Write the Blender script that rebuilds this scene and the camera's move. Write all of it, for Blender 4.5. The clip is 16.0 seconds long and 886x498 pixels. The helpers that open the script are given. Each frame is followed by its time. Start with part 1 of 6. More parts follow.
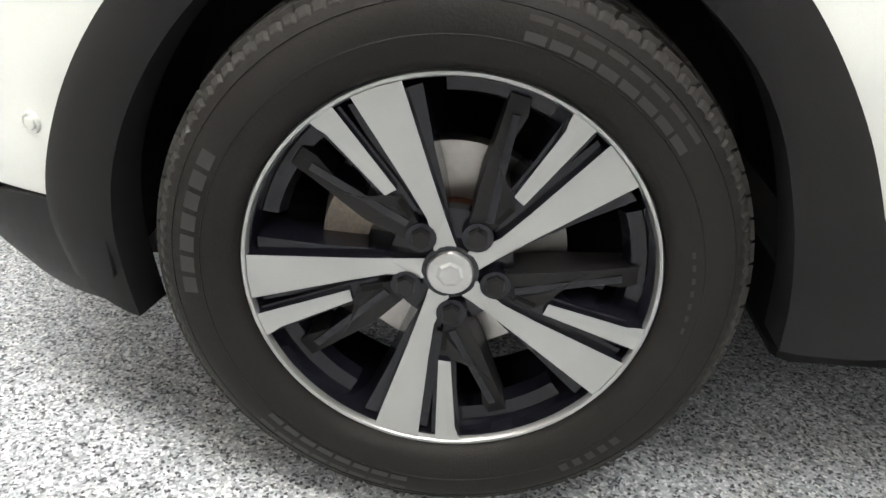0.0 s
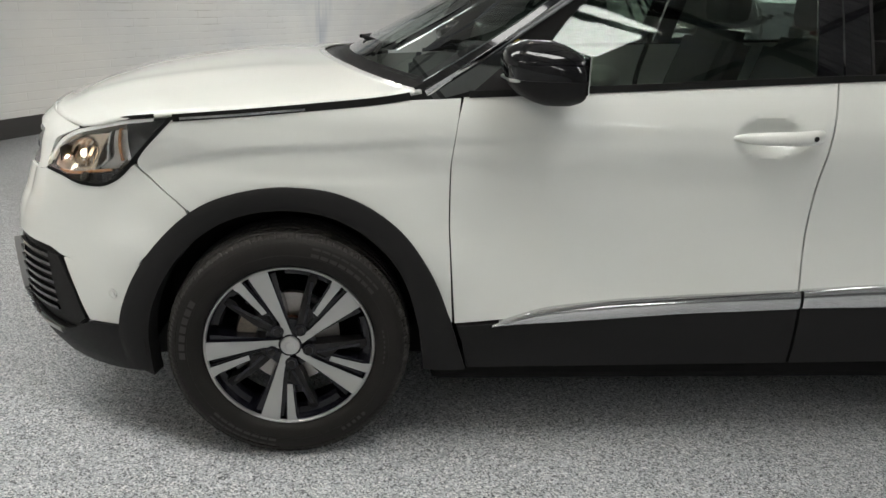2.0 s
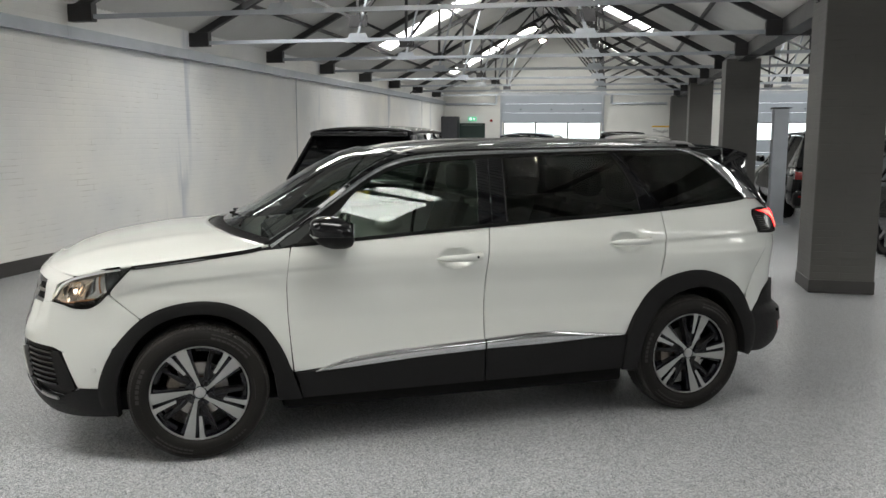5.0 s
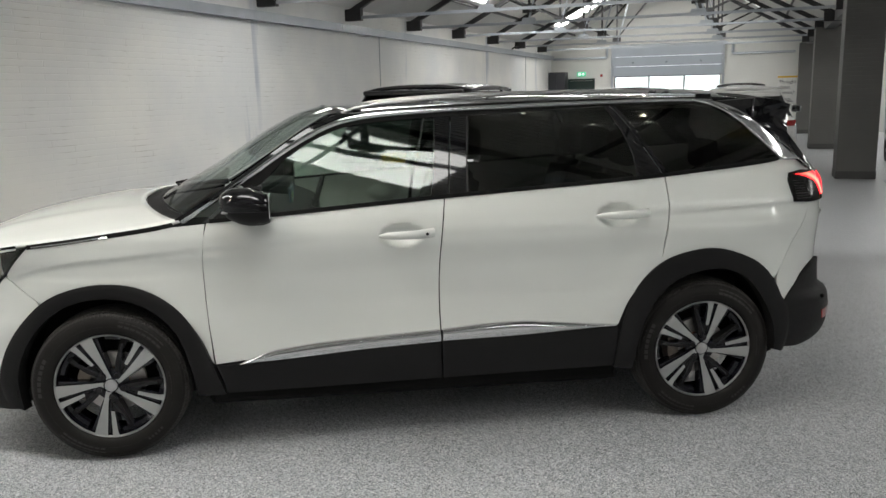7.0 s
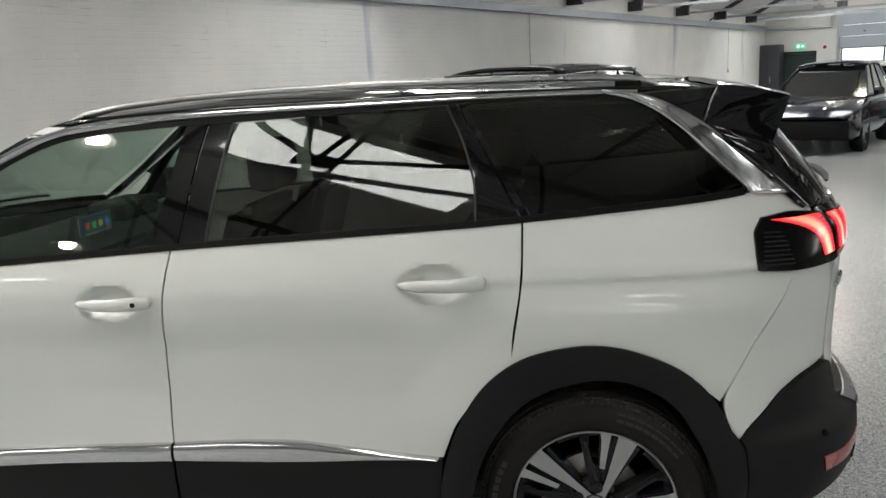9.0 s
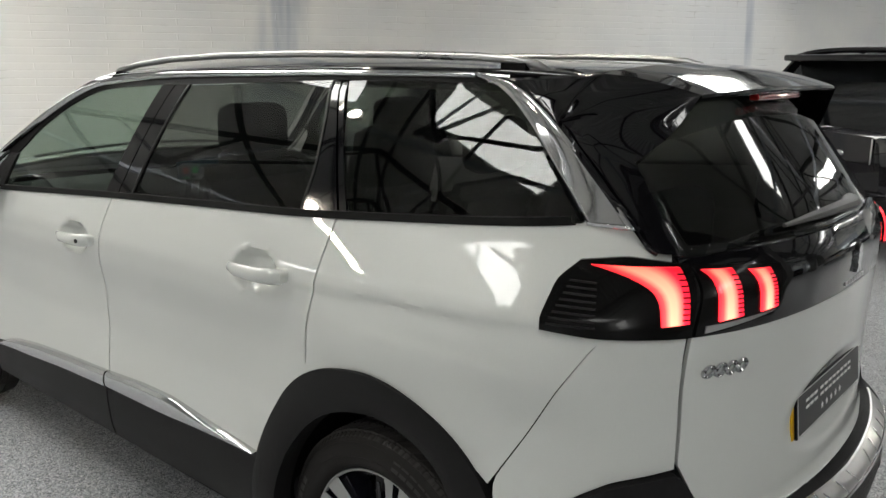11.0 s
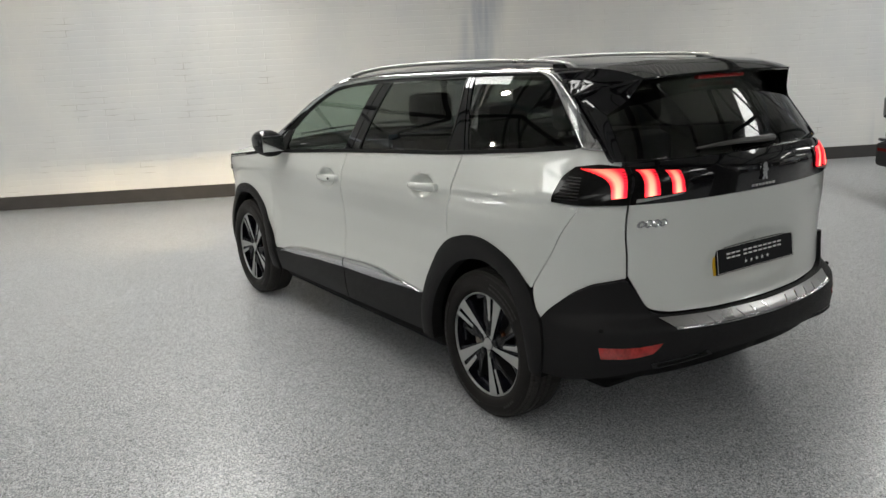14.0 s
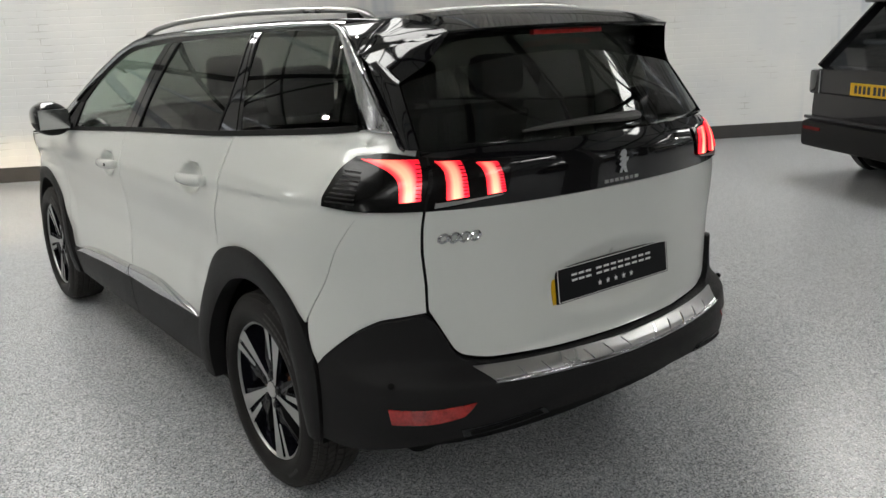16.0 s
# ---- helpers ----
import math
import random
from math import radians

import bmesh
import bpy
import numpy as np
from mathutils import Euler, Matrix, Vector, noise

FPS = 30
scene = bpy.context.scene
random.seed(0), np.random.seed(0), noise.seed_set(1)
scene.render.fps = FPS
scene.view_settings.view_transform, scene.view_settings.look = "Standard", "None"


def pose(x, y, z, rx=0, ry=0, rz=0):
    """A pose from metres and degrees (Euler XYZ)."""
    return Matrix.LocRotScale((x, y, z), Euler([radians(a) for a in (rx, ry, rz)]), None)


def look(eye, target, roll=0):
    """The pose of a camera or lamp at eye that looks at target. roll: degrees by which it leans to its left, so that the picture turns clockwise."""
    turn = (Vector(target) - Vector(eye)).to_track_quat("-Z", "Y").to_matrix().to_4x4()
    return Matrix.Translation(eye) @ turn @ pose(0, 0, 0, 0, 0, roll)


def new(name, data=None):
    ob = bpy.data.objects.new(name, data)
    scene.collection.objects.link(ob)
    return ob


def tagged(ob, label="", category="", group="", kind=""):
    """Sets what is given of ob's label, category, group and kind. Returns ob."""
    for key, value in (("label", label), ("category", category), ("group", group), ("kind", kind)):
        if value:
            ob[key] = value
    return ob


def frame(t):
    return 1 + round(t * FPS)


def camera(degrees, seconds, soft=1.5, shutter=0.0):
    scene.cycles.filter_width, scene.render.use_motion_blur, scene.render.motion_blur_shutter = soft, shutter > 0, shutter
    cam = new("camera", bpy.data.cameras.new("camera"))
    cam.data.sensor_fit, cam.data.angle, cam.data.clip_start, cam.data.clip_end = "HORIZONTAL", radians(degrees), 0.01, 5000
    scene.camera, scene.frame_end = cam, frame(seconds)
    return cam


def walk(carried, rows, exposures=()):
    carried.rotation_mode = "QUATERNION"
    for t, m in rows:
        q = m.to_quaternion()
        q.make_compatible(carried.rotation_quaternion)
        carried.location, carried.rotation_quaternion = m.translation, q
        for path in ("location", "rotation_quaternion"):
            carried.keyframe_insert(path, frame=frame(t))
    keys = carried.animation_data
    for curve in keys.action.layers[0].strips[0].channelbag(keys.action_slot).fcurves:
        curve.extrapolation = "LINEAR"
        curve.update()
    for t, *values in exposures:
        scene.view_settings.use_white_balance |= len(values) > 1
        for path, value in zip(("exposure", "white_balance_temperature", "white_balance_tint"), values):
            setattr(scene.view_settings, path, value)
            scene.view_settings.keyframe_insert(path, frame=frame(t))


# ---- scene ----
cam = camera(56.6, 16.0)
PATH = [
    (0, (0.024, -1.714, 0.817), (-0.046, 0.067, -0.092), 2.3),
    (0.5, (0.098, -1.897, 0.927), (-0.109, -0.118, 0.038), 0.8),
    (1, (0.079, -2.294, 1.052), (-0.009, -0.443, 0.301), 2.3),
    (1.5, (0.112, -2.679, 1.241), (0.165, -0.808, 0.539), 3.0),
    (2, (0.185, -3.1, 1.353), (0.398, -1.202, 0.758), 2.5),
    (2.5, (0.204, -3.545, 1.467), (0.534, -1.651, 0.915), 2.7),
    (3, (0.213, -3.985, 1.58), (0.604, -2.084, 1.095), 2.0),
    (3.5, (0.157, -4.368, 1.627), (0.6, -2.461, 1.218), 1.2),
    (4, (0.182, -4.677, 1.636), (0.664, -2.768, 1.286), 0.7),
    (4.5, (0.132, -4.92, 1.655), (0.648, -3.011, 1.357), 0.5),
    (5, (0.078, -5.097, 1.662), (0.621, -3.192, 1.385), 0.2),
    (5.2, (0.084, -5.135, 1.658), (0.623, -3.231, 1.367), -0.0),
    (7.3, (1.373, -4.432, 1.63), (1.556, -2.476, 1.258), -2.1),
    (7.5, (1.563, -4.298, 1.637), (1.717, -2.335, 1.286), -2.8),
    (8, (1.956, -3.909, 1.63), (2.003, -1.941, 1.275), -2.8),
    (8.5, (2.404, -3.557, 1.628), (2.252, -1.601, 1.239), -2.7),
    (8.7, (2.558, -3.398, 1.629), (2.354, -1.448, 1.231), -2.8),
    (10.8, (4.081, -2.199, 1.586), (2.847, -0.684, 1.157), 0.8),
    (11, (4.195, -2.177, 1.607), (2.919, -0.702, 1.162), 0.3),
    (11.5, (4.526, -2.296, 1.639), (3.167, -0.889, 1.221), 0.2),
    (12, (4.876, -2.409, 1.645), (3.421, -1.107, 1.212), -0.6),
    (12.5, (5.138, -2.606, 1.657), (3.61, -1.396, 1.213), -1.4),
    (13, (5.378, -2.8, 1.658), (3.801, -1.656, 1.211), -2.0),
    (13.5, (5.635, -2.923, 1.654), (4.016, -1.839, 1.201), -2.5),
    (14, (5.757, -2.983, 1.66), (4.13, -1.912, 1.204), -2.7),
    (14.5, (5.714, -2.939, 1.657), (4.098, -1.853, 1.197), -2.9),
    (15, (5.603, -2.746, 1.65), (4.023, -1.613, 1.18), -2.8),
    (15.5, (5.533, -2.344, 1.597), (3.978, -1.185, 1.107), -2.5),
    (16, (5.326, -1.933, 1.552), (3.781, -0.775, 1.03), -2.1),
]
walk(cam, [(t, look(eye, target, roll)) for t, eye, target, roll in PATH], [(0, 0.95), (0.5, 0.7), (1.0, 0.2), (1.5, -0.03), (3, -0.12), (5, -0.14), (8, -0.12), (11, -0.08), (12, -0.15), (13, -0.2), (14.2, -0.24), (15, -0.15), (16, -0.1)])


# ---- world, daylight and exposure ----
world = bpy.data.worlds.new("sky")
scene.world = world
world.use_nodes = True
wn = world.node_tree
sky = wn.nodes.new("ShaderNodeTexSky")
sky.sky_type, sky.sun_disc = "NISHITA", False
sky.sun_elevation, sky.sun_rotation = radians(42), radians(200)
wn.links.new(sky.outputs[0], wn.nodes["Background"].inputs[0])
wn.nodes["Background"].inputs[1].default_value = 0.12
sun = new("sun", bpy.data.lights.new("sun", "SUN"))
sun.data.energy, sun.data.angle, sun.data.color = 1.2, radians(12), (1, 0.97, 0.92)
sun.matrix_world = pose(0, 0, 12, 48, 0, 20)
ROOFLIGHT = 12.6
scene.view_settings.exposure = 0.0

# ---- materials ----
def principled(name):
    m = bpy.data.materials.new(name)
    m.use_nodes = True
    return m, m.node_tree.nodes, m.node_tree.links, m.node_tree.nodes["Principled BSDF"]


def mat(name, color, rough=0.5, metal=0.0, vary=0.12, scale=6.0, bump=0.0, fine=120.0, coat=0.0, spec=0.5):
    """A surface with stains at one scale, grain at another, and a fine relief."""
    m, n, l, b = principled(name)
    tc = n.new("ShaderNodeTexCoord")
    big, small = n.new("ShaderNodeTexNoise"), n.new("ShaderNodeTexNoise")
    big.inputs["Scale"].default_value, big.inputs["Detail"].default_value = scale, 5
    small.inputs["Scale"].default_value, small.inputs["Detail"].default_value = fine, 3
    for t in (big, small):
        l.new(tc.outputs["Object"], t.inputs["Vector"])
    mix = n.new("ShaderNodeMix")
    mix.data_type = "FLOAT"
    mix.inputs[0].default_value = 0.35
    l.new(big.outputs[0], mix.inputs[2])
    l.new(small.outputs[0], mix.inputs[3])
    ramp = n.new("ShaderNodeValToRGB")
    ramp.color_ramp.elements[0].position, ramp.color_ramp.elements[1].position = 0.3, 0.7
    c = Vector(color)
    ramp.color_ramp.elements[0].color = (*(c * (1 - vary)), 1)
    ramp.color_ramp.elements[1].color = (*[min(1, v) for v in c * (1 + vary)], 1)
    l.new(mix.outputs[0], ramp.inputs[0])
    l.new(ramp.outputs[0], b.inputs["Base Color"])
    rr = n.new("ShaderNodeMapRange")
    rr.inputs[3].default_value, rr.inputs[4].default_value = max(0, rough - 0.08), min(1, rough + 0.08)
    l.new(big.outputs[0], rr.inputs[0])
    l.new(rr.outputs[0], b.inputs["Roughness"])
    b.inputs["Metallic"].default_value = metal
    b.inputs["Specular IOR Level"].default_value = spec
    b.inputs["Coat Weight"].default_value = coat
    b.inputs["Coat Roughness"].default_value = 0.03
    if bump:
        bp = n.new("ShaderNodeBump")
        bp.inputs["Strength"].default_value, bp.inputs["Distance"].default_value = bump, 0.002
        l.new(small.outputs[0], bp.inputs["Height"])
        l.new(bp.outputs[0], b.inputs["Normal"])
    return m


def glow(name, color, strength, base=0.6):
    m, n, l, b = principled(name)
    b.inputs["Base Color"].default_value = (base, base, base, 1)
    b.inputs["Emission Color"].default_value = (*color, 1)
    b.inputs["Emission Strength"].default_value = strength
    return m


def floor_material():
    """Resin floor broadcast with flakes: black, grey and white chips, clumped, with faint traffic marks under a clear coat."""
    m, n, l, b = principled("flaked_resin")
    tc = n.new("ShaderNodeTexCoord")

    def cells(scale):
        v, q = n.new("ShaderNodeTexVoronoi"), n.new("ShaderNodeSeparateColor")
        v.inputs["Scale"].default_value = scale
        l.new(tc.outputs["Object"], v.inputs["Vector"])
        l.new(v.outputs["Color"], q.inputs[0])
        return q

    def clouds(scale, detail, lo, hi, p0=0.3, p1=0.7):
        t, r = n.new("ShaderNodeTexNoise"), n.new("ShaderNodeValToRGB")
        t.inputs["Scale"].default_value, t.inputs["Detail"].default_value = scale, detail
        l.new(tc.outputs["Object"], t.inputs["Vector"])
        r.color_ramp.elements[0].position, r.color_ramp.elements[1].position = p0, p1
        r.color_ramp.elements[0].color, r.color_ramp.elements[1].color = (lo, lo, lo, 1), (hi, hi, hi, 1)
        l.new(t.outputs[0], r.inputs[0])
        return r.outputs[0]

    def times(a, c, amount):
        x = n.new("ShaderNodeMix")
        x.data_type, x.blend_type = "RGBA", "MULTIPLY"
        x.inputs[0].default_value = amount
        l.new(a, x.inputs[6])
        l.new(c, x.inputs[7])
        return x.outputs[2]

    chip, clump = cells(235), cells(105)
    ramp = n.new("ShaderNodeValToRGB")
    ramp.color_ramp.interpolation = "CONSTANT"
    e = ramp.color_ramp.elements
    e[0].position, e[0].color = 0.0, (0.05, 0.052, 0.058, 1)
    e[1].position, e[1].color = 0.86, (0.78, 0.78, 0.77, 1)
    for p, c in ((0.10, 0.16), (0.2, 0.33), (0.42, 0.46), (0.65, 0.59)):
        x = e.new(p)
        x.color = (c * 0.95, c * 0.985, c * 1.03, 1)
    l.new(chip.outputs[0], ramp.inputs[0])
    dark = n.new("ShaderNodeValToRGB")
    dark.color_ramp.elements[0].color, dark.color_ramp.elements[1].color = (0.30, 0.30, 0.31, 1), (1, 1, 1, 1)
    dark.color_ramp.elements[1].position = 0.55
    l.new(clump.outputs[1], dark.inputs[0])
    col = times(ramp.outputs[0], dark.outputs[0], 0.4)
    col = times(col, clouds(1.2, 4, 0.8, 1.0, 0.3, 0.7), 0.35)
    l.new(col, b.inputs["Base Color"])
    b.inputs["Roughness"].default_value = 0.28
    bp = n.new("ShaderNodeBump")
    bp.inputs["Strength"].default_value, bp.inputs["Distance"].default_value = 0.22, 0.001
    l.new(chip.outputs[0], bp.inputs["Height"])
    l.new(bp.outputs[0], b.inputs["Normal"])
    return m


def brick_material(name, lo, hi, stain):
    """Painted brickwork: courses show only as faint, broken relief; water stains run down at the roof frames."""
    m, n, l, b = principled(name)
    tc = n.new("ShaderNodeTexCoord")
    mp = n.new("ShaderNodeMapping")
    mp.inputs["Rotation"].default_value = (radians(90), 0, radians(90))
    br = n.new("ShaderNodeTexBrick")
    br.inputs["Scale"].default_value = 1.0
    br.inputs["Brick Width"].default_value, br.inputs["Row Height"].default_value = 0.68, 0.075
    br.inputs["Mortar Size"].default_value = 0.006
    br.inputs["Mortar Smooth"].default_value = 0.6
    sx = n.new("ShaderNodeSeparateXYZ")
    cx = n.new("ShaderNodeCombineXYZ")
    l.new(tc.outputs["Object"], sx.inputs[0])
    along = n.new("ShaderNodeMath")
    l.new(sx.outputs[0], along.inputs[0])
    l.new(sx.outputs[1], along.inputs[1])
    l.new(along.outputs[0], cx.inputs[0])
    l.new(sx.outputs[2], cx.inputs[1])
    l.new(cx.outputs[0], br.inputs["Vector"])
    st, gr = n.new("ShaderNodeTexNoise"), n.new("ShaderNodeTexNoise")
    st.inputs["Scale"].default_value, st.inputs["Detail"].default_value = 0.55, 5
    gr.inputs["Scale"].default_value, gr.inputs["Detail"].default_value = 7, 4
    l.new(tc.outputs["Object"], st.inputs["Vector"])
    l.new(tc.outputs["Object"], gr.inputs["Vector"])
    ramp = n.new("ShaderNodeValToRGB")
    e = ramp.color_ramp.elements
    e[0].position, e[0].color = 0.36, (lo[0], lo[1], lo[2], 1)
    e[1].position, e[1].color = 0.6, (hi[0], hi[1], hi[2], 1)
    l.new(st.outputs[0], ramp.inputs[0])
    # stains: narrow runs below each roof frame, broken up by a noise drawn out downwards
    def math_(op, a, v=None):
        q = n.new("ShaderNodeMath")
        q.operation = op
        l.new(a, q.inputs[0])
        if isinstance(v, (int, float)):
            q.inputs[1].default_value = v
        elif v is not None:
            l.new(v, q.inputs[1])
        return q.outputs[0]
    gr0 = n.new("ShaderNodeTexNoise")
    gr0.inputs["Scale"].default_value, gr0.inputs["Detail"].default_value = 1.1, 2
    l.new(tc.outputs["Object"], gr0.inputs["Vector"])
    mpv, nv = n.new("ShaderNodeMapping"), n.new("ShaderNodeTexNoise")
    mpv.inputs["Scale"].default_value = (2.2, 2.2, 0.28)
    nv.inputs["Scale"].default_value, nv.inputs["Detail"].default_value = 1.6, 3
    l.new(tc.outputs["Object"], mpv.inputs["Vector"])
    l.new(mpv.outputs[0], nv.inputs["Vector"])
    lean = math_("ADD", sx.outputs[1], math_("MULTIPLY", sx.outputs[2], -0.2))
    near = math_("PINGPONG", math_("ADD", math_("ADD", lean, math_("MULTIPLY", gr0.outputs[0], 0.35)), -8.1 + 0.4 + 6.16 * 20), 3.08)
    run = n.new("ShaderNodeMapRange")
    run.interpolation_type = "SMOOTHSTEP"
    run.inputs[1].default_value, run.inputs[2].default_value, run.inputs[3].default_value, run.inputs[4].default_value = 0.02, 0.42, 1, 0
    l.new(near, run.inputs[0])
    wet = n.new("ShaderNodeMapRange")
    wet.inputs[1].default_value, wet.inputs[2].default_value = 0.46, 0.62
    l.new(nv.outputs[0], wet.inputs[0])
    dirt = n.new("ShaderNodeMix")
    dirt.data_type = "RGBA"
    l.new(math_("MULTIPLY", math_("MULTIPLY", run.outputs[0], wet.outputs[0]), stain), dirt.inputs[0])
    l.new(ramp.outputs[0], dirt.inputs[6])
    dirt.inputs[7].default_value = (0.42, 0.46, 0.53, 1)
    crack = n.new("ShaderNodeMapRange")
    crack.inputs[1].default_value, crack.inputs[2].default_value = 0.58, 0.72
    gr2 = n.new("ShaderNodeTexNoise")
    gr2.inputs["Scale"].default_value, gr2.inputs["Detail"].default_value = 2.6, 3
    l.new(tc.outputs["Object"], gr2.inputs["Vector"])
    l.new(gr2.outputs[0], crack.inputs[0])
    joint = n.new("ShaderNodeMix")
    joint.data_type, joint.blend_type = "RGBA", "MULTIPLY"
    l.new(math_("MULTIPLY", math_("MULTIPLY", br.outputs["Fac"], crack.outputs[0]), 0.65), joint.inputs[0])
    l.new(dirt.outputs[2], joint.inputs[6])
    joint.inputs[7].default_value = (0.62, 0.60, 0.57, 1)
    l.new(joint.outputs[2], b.inputs["Base Color"])
    b.inputs["Roughness"].default_value = 0.6
    ma = n.new("ShaderNodeMath")
    ma.operation = "MULTIPLY"
    l.new(br.outputs["Fac"], ma.inputs[0])
    l.new(gr.outputs[0], ma.inputs[1])
    bp = n.new("ShaderNodeBump")
    bp.invert = True
    bp.inputs["Strength"].default_value, bp.inputs["Distance"].default_value = 0.6, 0.006
    l.new(ma.outputs[0], bp.inputs["Height"])
    l.new(bp.outputs[0], b.inputs["Normal"])
    return m


M_FLOOR = floor_material()
M_BRICK = brick_material("white_painted_brick", (0.74, 0.75, 0.755), (0.85, 0.845, 0.815), 0.85)
M_BAND = mat("dark_grey_skirting_paint", (0.05, 0.048, 0.047), 0.55, vary=0.2)
M_COLUMN = brick_material("grey_painted_brick", (0.075, 0.073, 0.07), (0.098, 0.096, 0.09), 0.0)
M_STEEL = mat("dark_painted_steel", (0.02, 0.0195, 0.021), 0.5, vary=0.25)
M_GALV = mat("galvanised_steel", (0.42, 0.45, 0.49), 0.42, 0.6, vary=0.12, scale=3)
M_SHEET = mat("white_roof_sheet", (0.62, 0.62, 0.605), 0.55, vary=0.1, scale=1.0)
# opaque sheets that emit; their glow stands in for daylight through the roof
M_ROOFLIGHT = glow("glowing_rooflight", (0.99, 0.985, 0.95), ROOFLIGHT)
M_GREYWALL = mat("grey_plaster", (0.24, 0.24, 0.235), 0.65, vary=0.1, scale=1.5)
M_WHITEWALL = mat("white_plaster", (0.70, 0.70, 0.67), 0.65, vary=0.06, scale=1.5)

# ---- building helpers ----
A = 27.5
ROOM = pose(0, 0, 0, 0, 0, -A)


def obj(name, bm, material, parent=None, label="", matrix=None, smooth=False, angle=40):
    me = bpy.data.meshes.new(name)
    bmesh.ops.recalc_face_normals(bm, faces=bm.faces)
    bm.to_mesh(me)
    bm.free()
    for m in material if isinstance(material, (list, tuple)) else [material]:
        me.materials.append(m)
    if smooth:
        me.shade_smooth()
        me.set_sharp_from_angle(angle=radians(angle))
    ob = new(name, me)
    if parent:
        ob.parent = parent
    if matrix is not None:
        ob.matrix_basis = matrix
    if label:
        ob["label"] = label
    return ob


def part(name, bm, material, parent, label="", smooth=False, angle=40, matrix=None):
    return obj(name, bm, material, parent, label, matrix, smooth, angle)


def box(bm, x0, x1, y0, y1, z0, z1, bevel=0.0, m=None):
    r = bmesh.ops.create_cube(bm, size=1, matrix=Matrix.Translation(((x0 + x1) / 2, (y0 + y1) / 2, (z0 + z1) / 2)) @ Matrix.Diagonal((x1 - x0, y1 - y0, z1 - z0, 1)))
    vs = r["verts"]
    if bevel:
        es = list({e for v in vs for e in v.link_edges})
        out = bmesh.ops.bevel(bm, geom=es, offset=bevel, segments=2, affect="EDGES", profile=0.5)
        vs = list({v for f in out["faces"] for v in f.verts} | {v for v in vs if v.is_valid})
    if m is not None:
        bmesh.ops.transform(bm, matrix=m, verts=[v for v in vs if v.is_valid])
    return vs


def boxed(x0, x1, y0, y1, z0, z1, bevel=0.0):
    bm = bmesh.new()
    box(bm, x0, x1, y0, y1, z0, z1, bevel)
    return bm


def bar(bm, p, q, w, h, up=(0, 0, 1)):
    """A square bar from p to q."""
    p, q = Vector(p), Vector(q)
    d = (q - p).normalized()
    side = d.cross(Vector(up)).normalized()
    top = side.cross(d)
    vs = []
    for c in (p, q):
        for a, b in ((-1, -1), (1, -1), (1, 1), (-1, 1)):
            vs.append(bm.verts.new(c + side * (a * w / 2) + top * (b * h / 2)))
    for f in ((0, 1, 2, 3), (7, 6, 5, 4), (0, 4, 5, 1), (1, 5, 6, 2), (2, 6, 7, 3), (3, 7, 4, 0)):
        bm.faces.new([vs[i] for i in f])


def prism(bm, pts, y0, y1, axis="y"):
    """A flat outline pushed from y0 to y1 along an axis."""
    def at(p, d):
        return {"y": (p[0], d, p[1]), "x": (d, p[0], p[1]), "z": (p[0], p[1], d)}[axis]
    a = [bm.verts.new(at(p, y0)) for p in pts]
    b = [bm.verts.new(at(p, y1)) for p in pts]
    bm.faces.new(a)
    bm.faces.new(b[::-1])
    for i in range(len(pts)):
        j = (i + 1) % len(pts)
        bm.faces.new((a[i], b[i], b[j], a[j]))


# ---- the hall ----
XW, XC, XR = -4.42, 4.83, 14.1
YB, YE = -13.0, 28.9
EAVES, RIDGE = 3.32, 5.72
TRUSS_Y = [5.15 + 3.08 * k for k in range(-5, 8)]

floor = tagged(obj("floor", boxed(XW - 0.3, XR + 0.3, YB - 0.3, YE + 0.3, -0.2, 0), M_FLOOR, matrix=ROOM), "speckled grey flaked resin showroom floor", "floor", kind="structure")
wall_west = tagged(obj("wall_west", boxed(XW - 0.3, XW, YB - 0.3, YE + 0.3, 0, EAVES + 0.1), M_BRICK, matrix=ROOM), "whitewashed brick side wall with faint courses", "wall", kind="structure")
tagged(obj("baseboard", boxed(XW, XW + 0.012, YB, YE, 0, 0.17), M_BAND, matrix=ROOM), "dark grey painted band along the wall foot", "skirting", kind="structure")
wall_south = tagged(obj("wall_south", boxed(XW - 0.3, XR + 0.3, YB - 0.3, YB, 0, RIDGE + 0.2), M_GREYWALL, matrix=ROOM), "plain grey end wall", "wall", kind="structure")
wall_east = tagged(obj("wall_east", boxed(XR, XR + 0.3, YB - 0.3, YE + 0.3, 0, EAVES + 0.1), M_GREYWALL, matrix=ROOM), "plain grey side wall", "wall", kind="structure")


def holed_wall(name, x0, x1, y0, y1, z1, holes, material, label):
    """A wall across the hall with openings (x0, x1, z0, z1)."""
    bm = bmesh.new()
    xs = sorted({x0, x1, *[h[0] for h in holes], *[h[1] for h in holes]})
    zs = sorted({0, z1, *[h[2] for h in holes], *[h[3] for h in holes]})
    for a, b in zip(xs, xs[1:]):
        for c, d in zip(zs, zs[1:]):
            mx, mz = (a + b) / 2, (c + d) / 2
            if not any(h[0] < mx < h[1] and h[2] < mz < h[3] for h in holes):
                box(bm, a, b, y0, y1, c, d)
    bmesh.ops.remove_doubles(bm, verts=bm.verts, dist=1e-4)
    return tagged(obj(name, bm, material, matrix=ROOM), label, "wall", kind="structure")


holed_wall("wall_north", XW - 0.3, XR + 0.3, YE, YE + 0.3, RIDGE + 0.2, [(-1.95, 1.9, 0, 2.9), (7.5, 11.3, 0, 2.9)], M_WHITEWALL, "white end wall with two roller door openings")


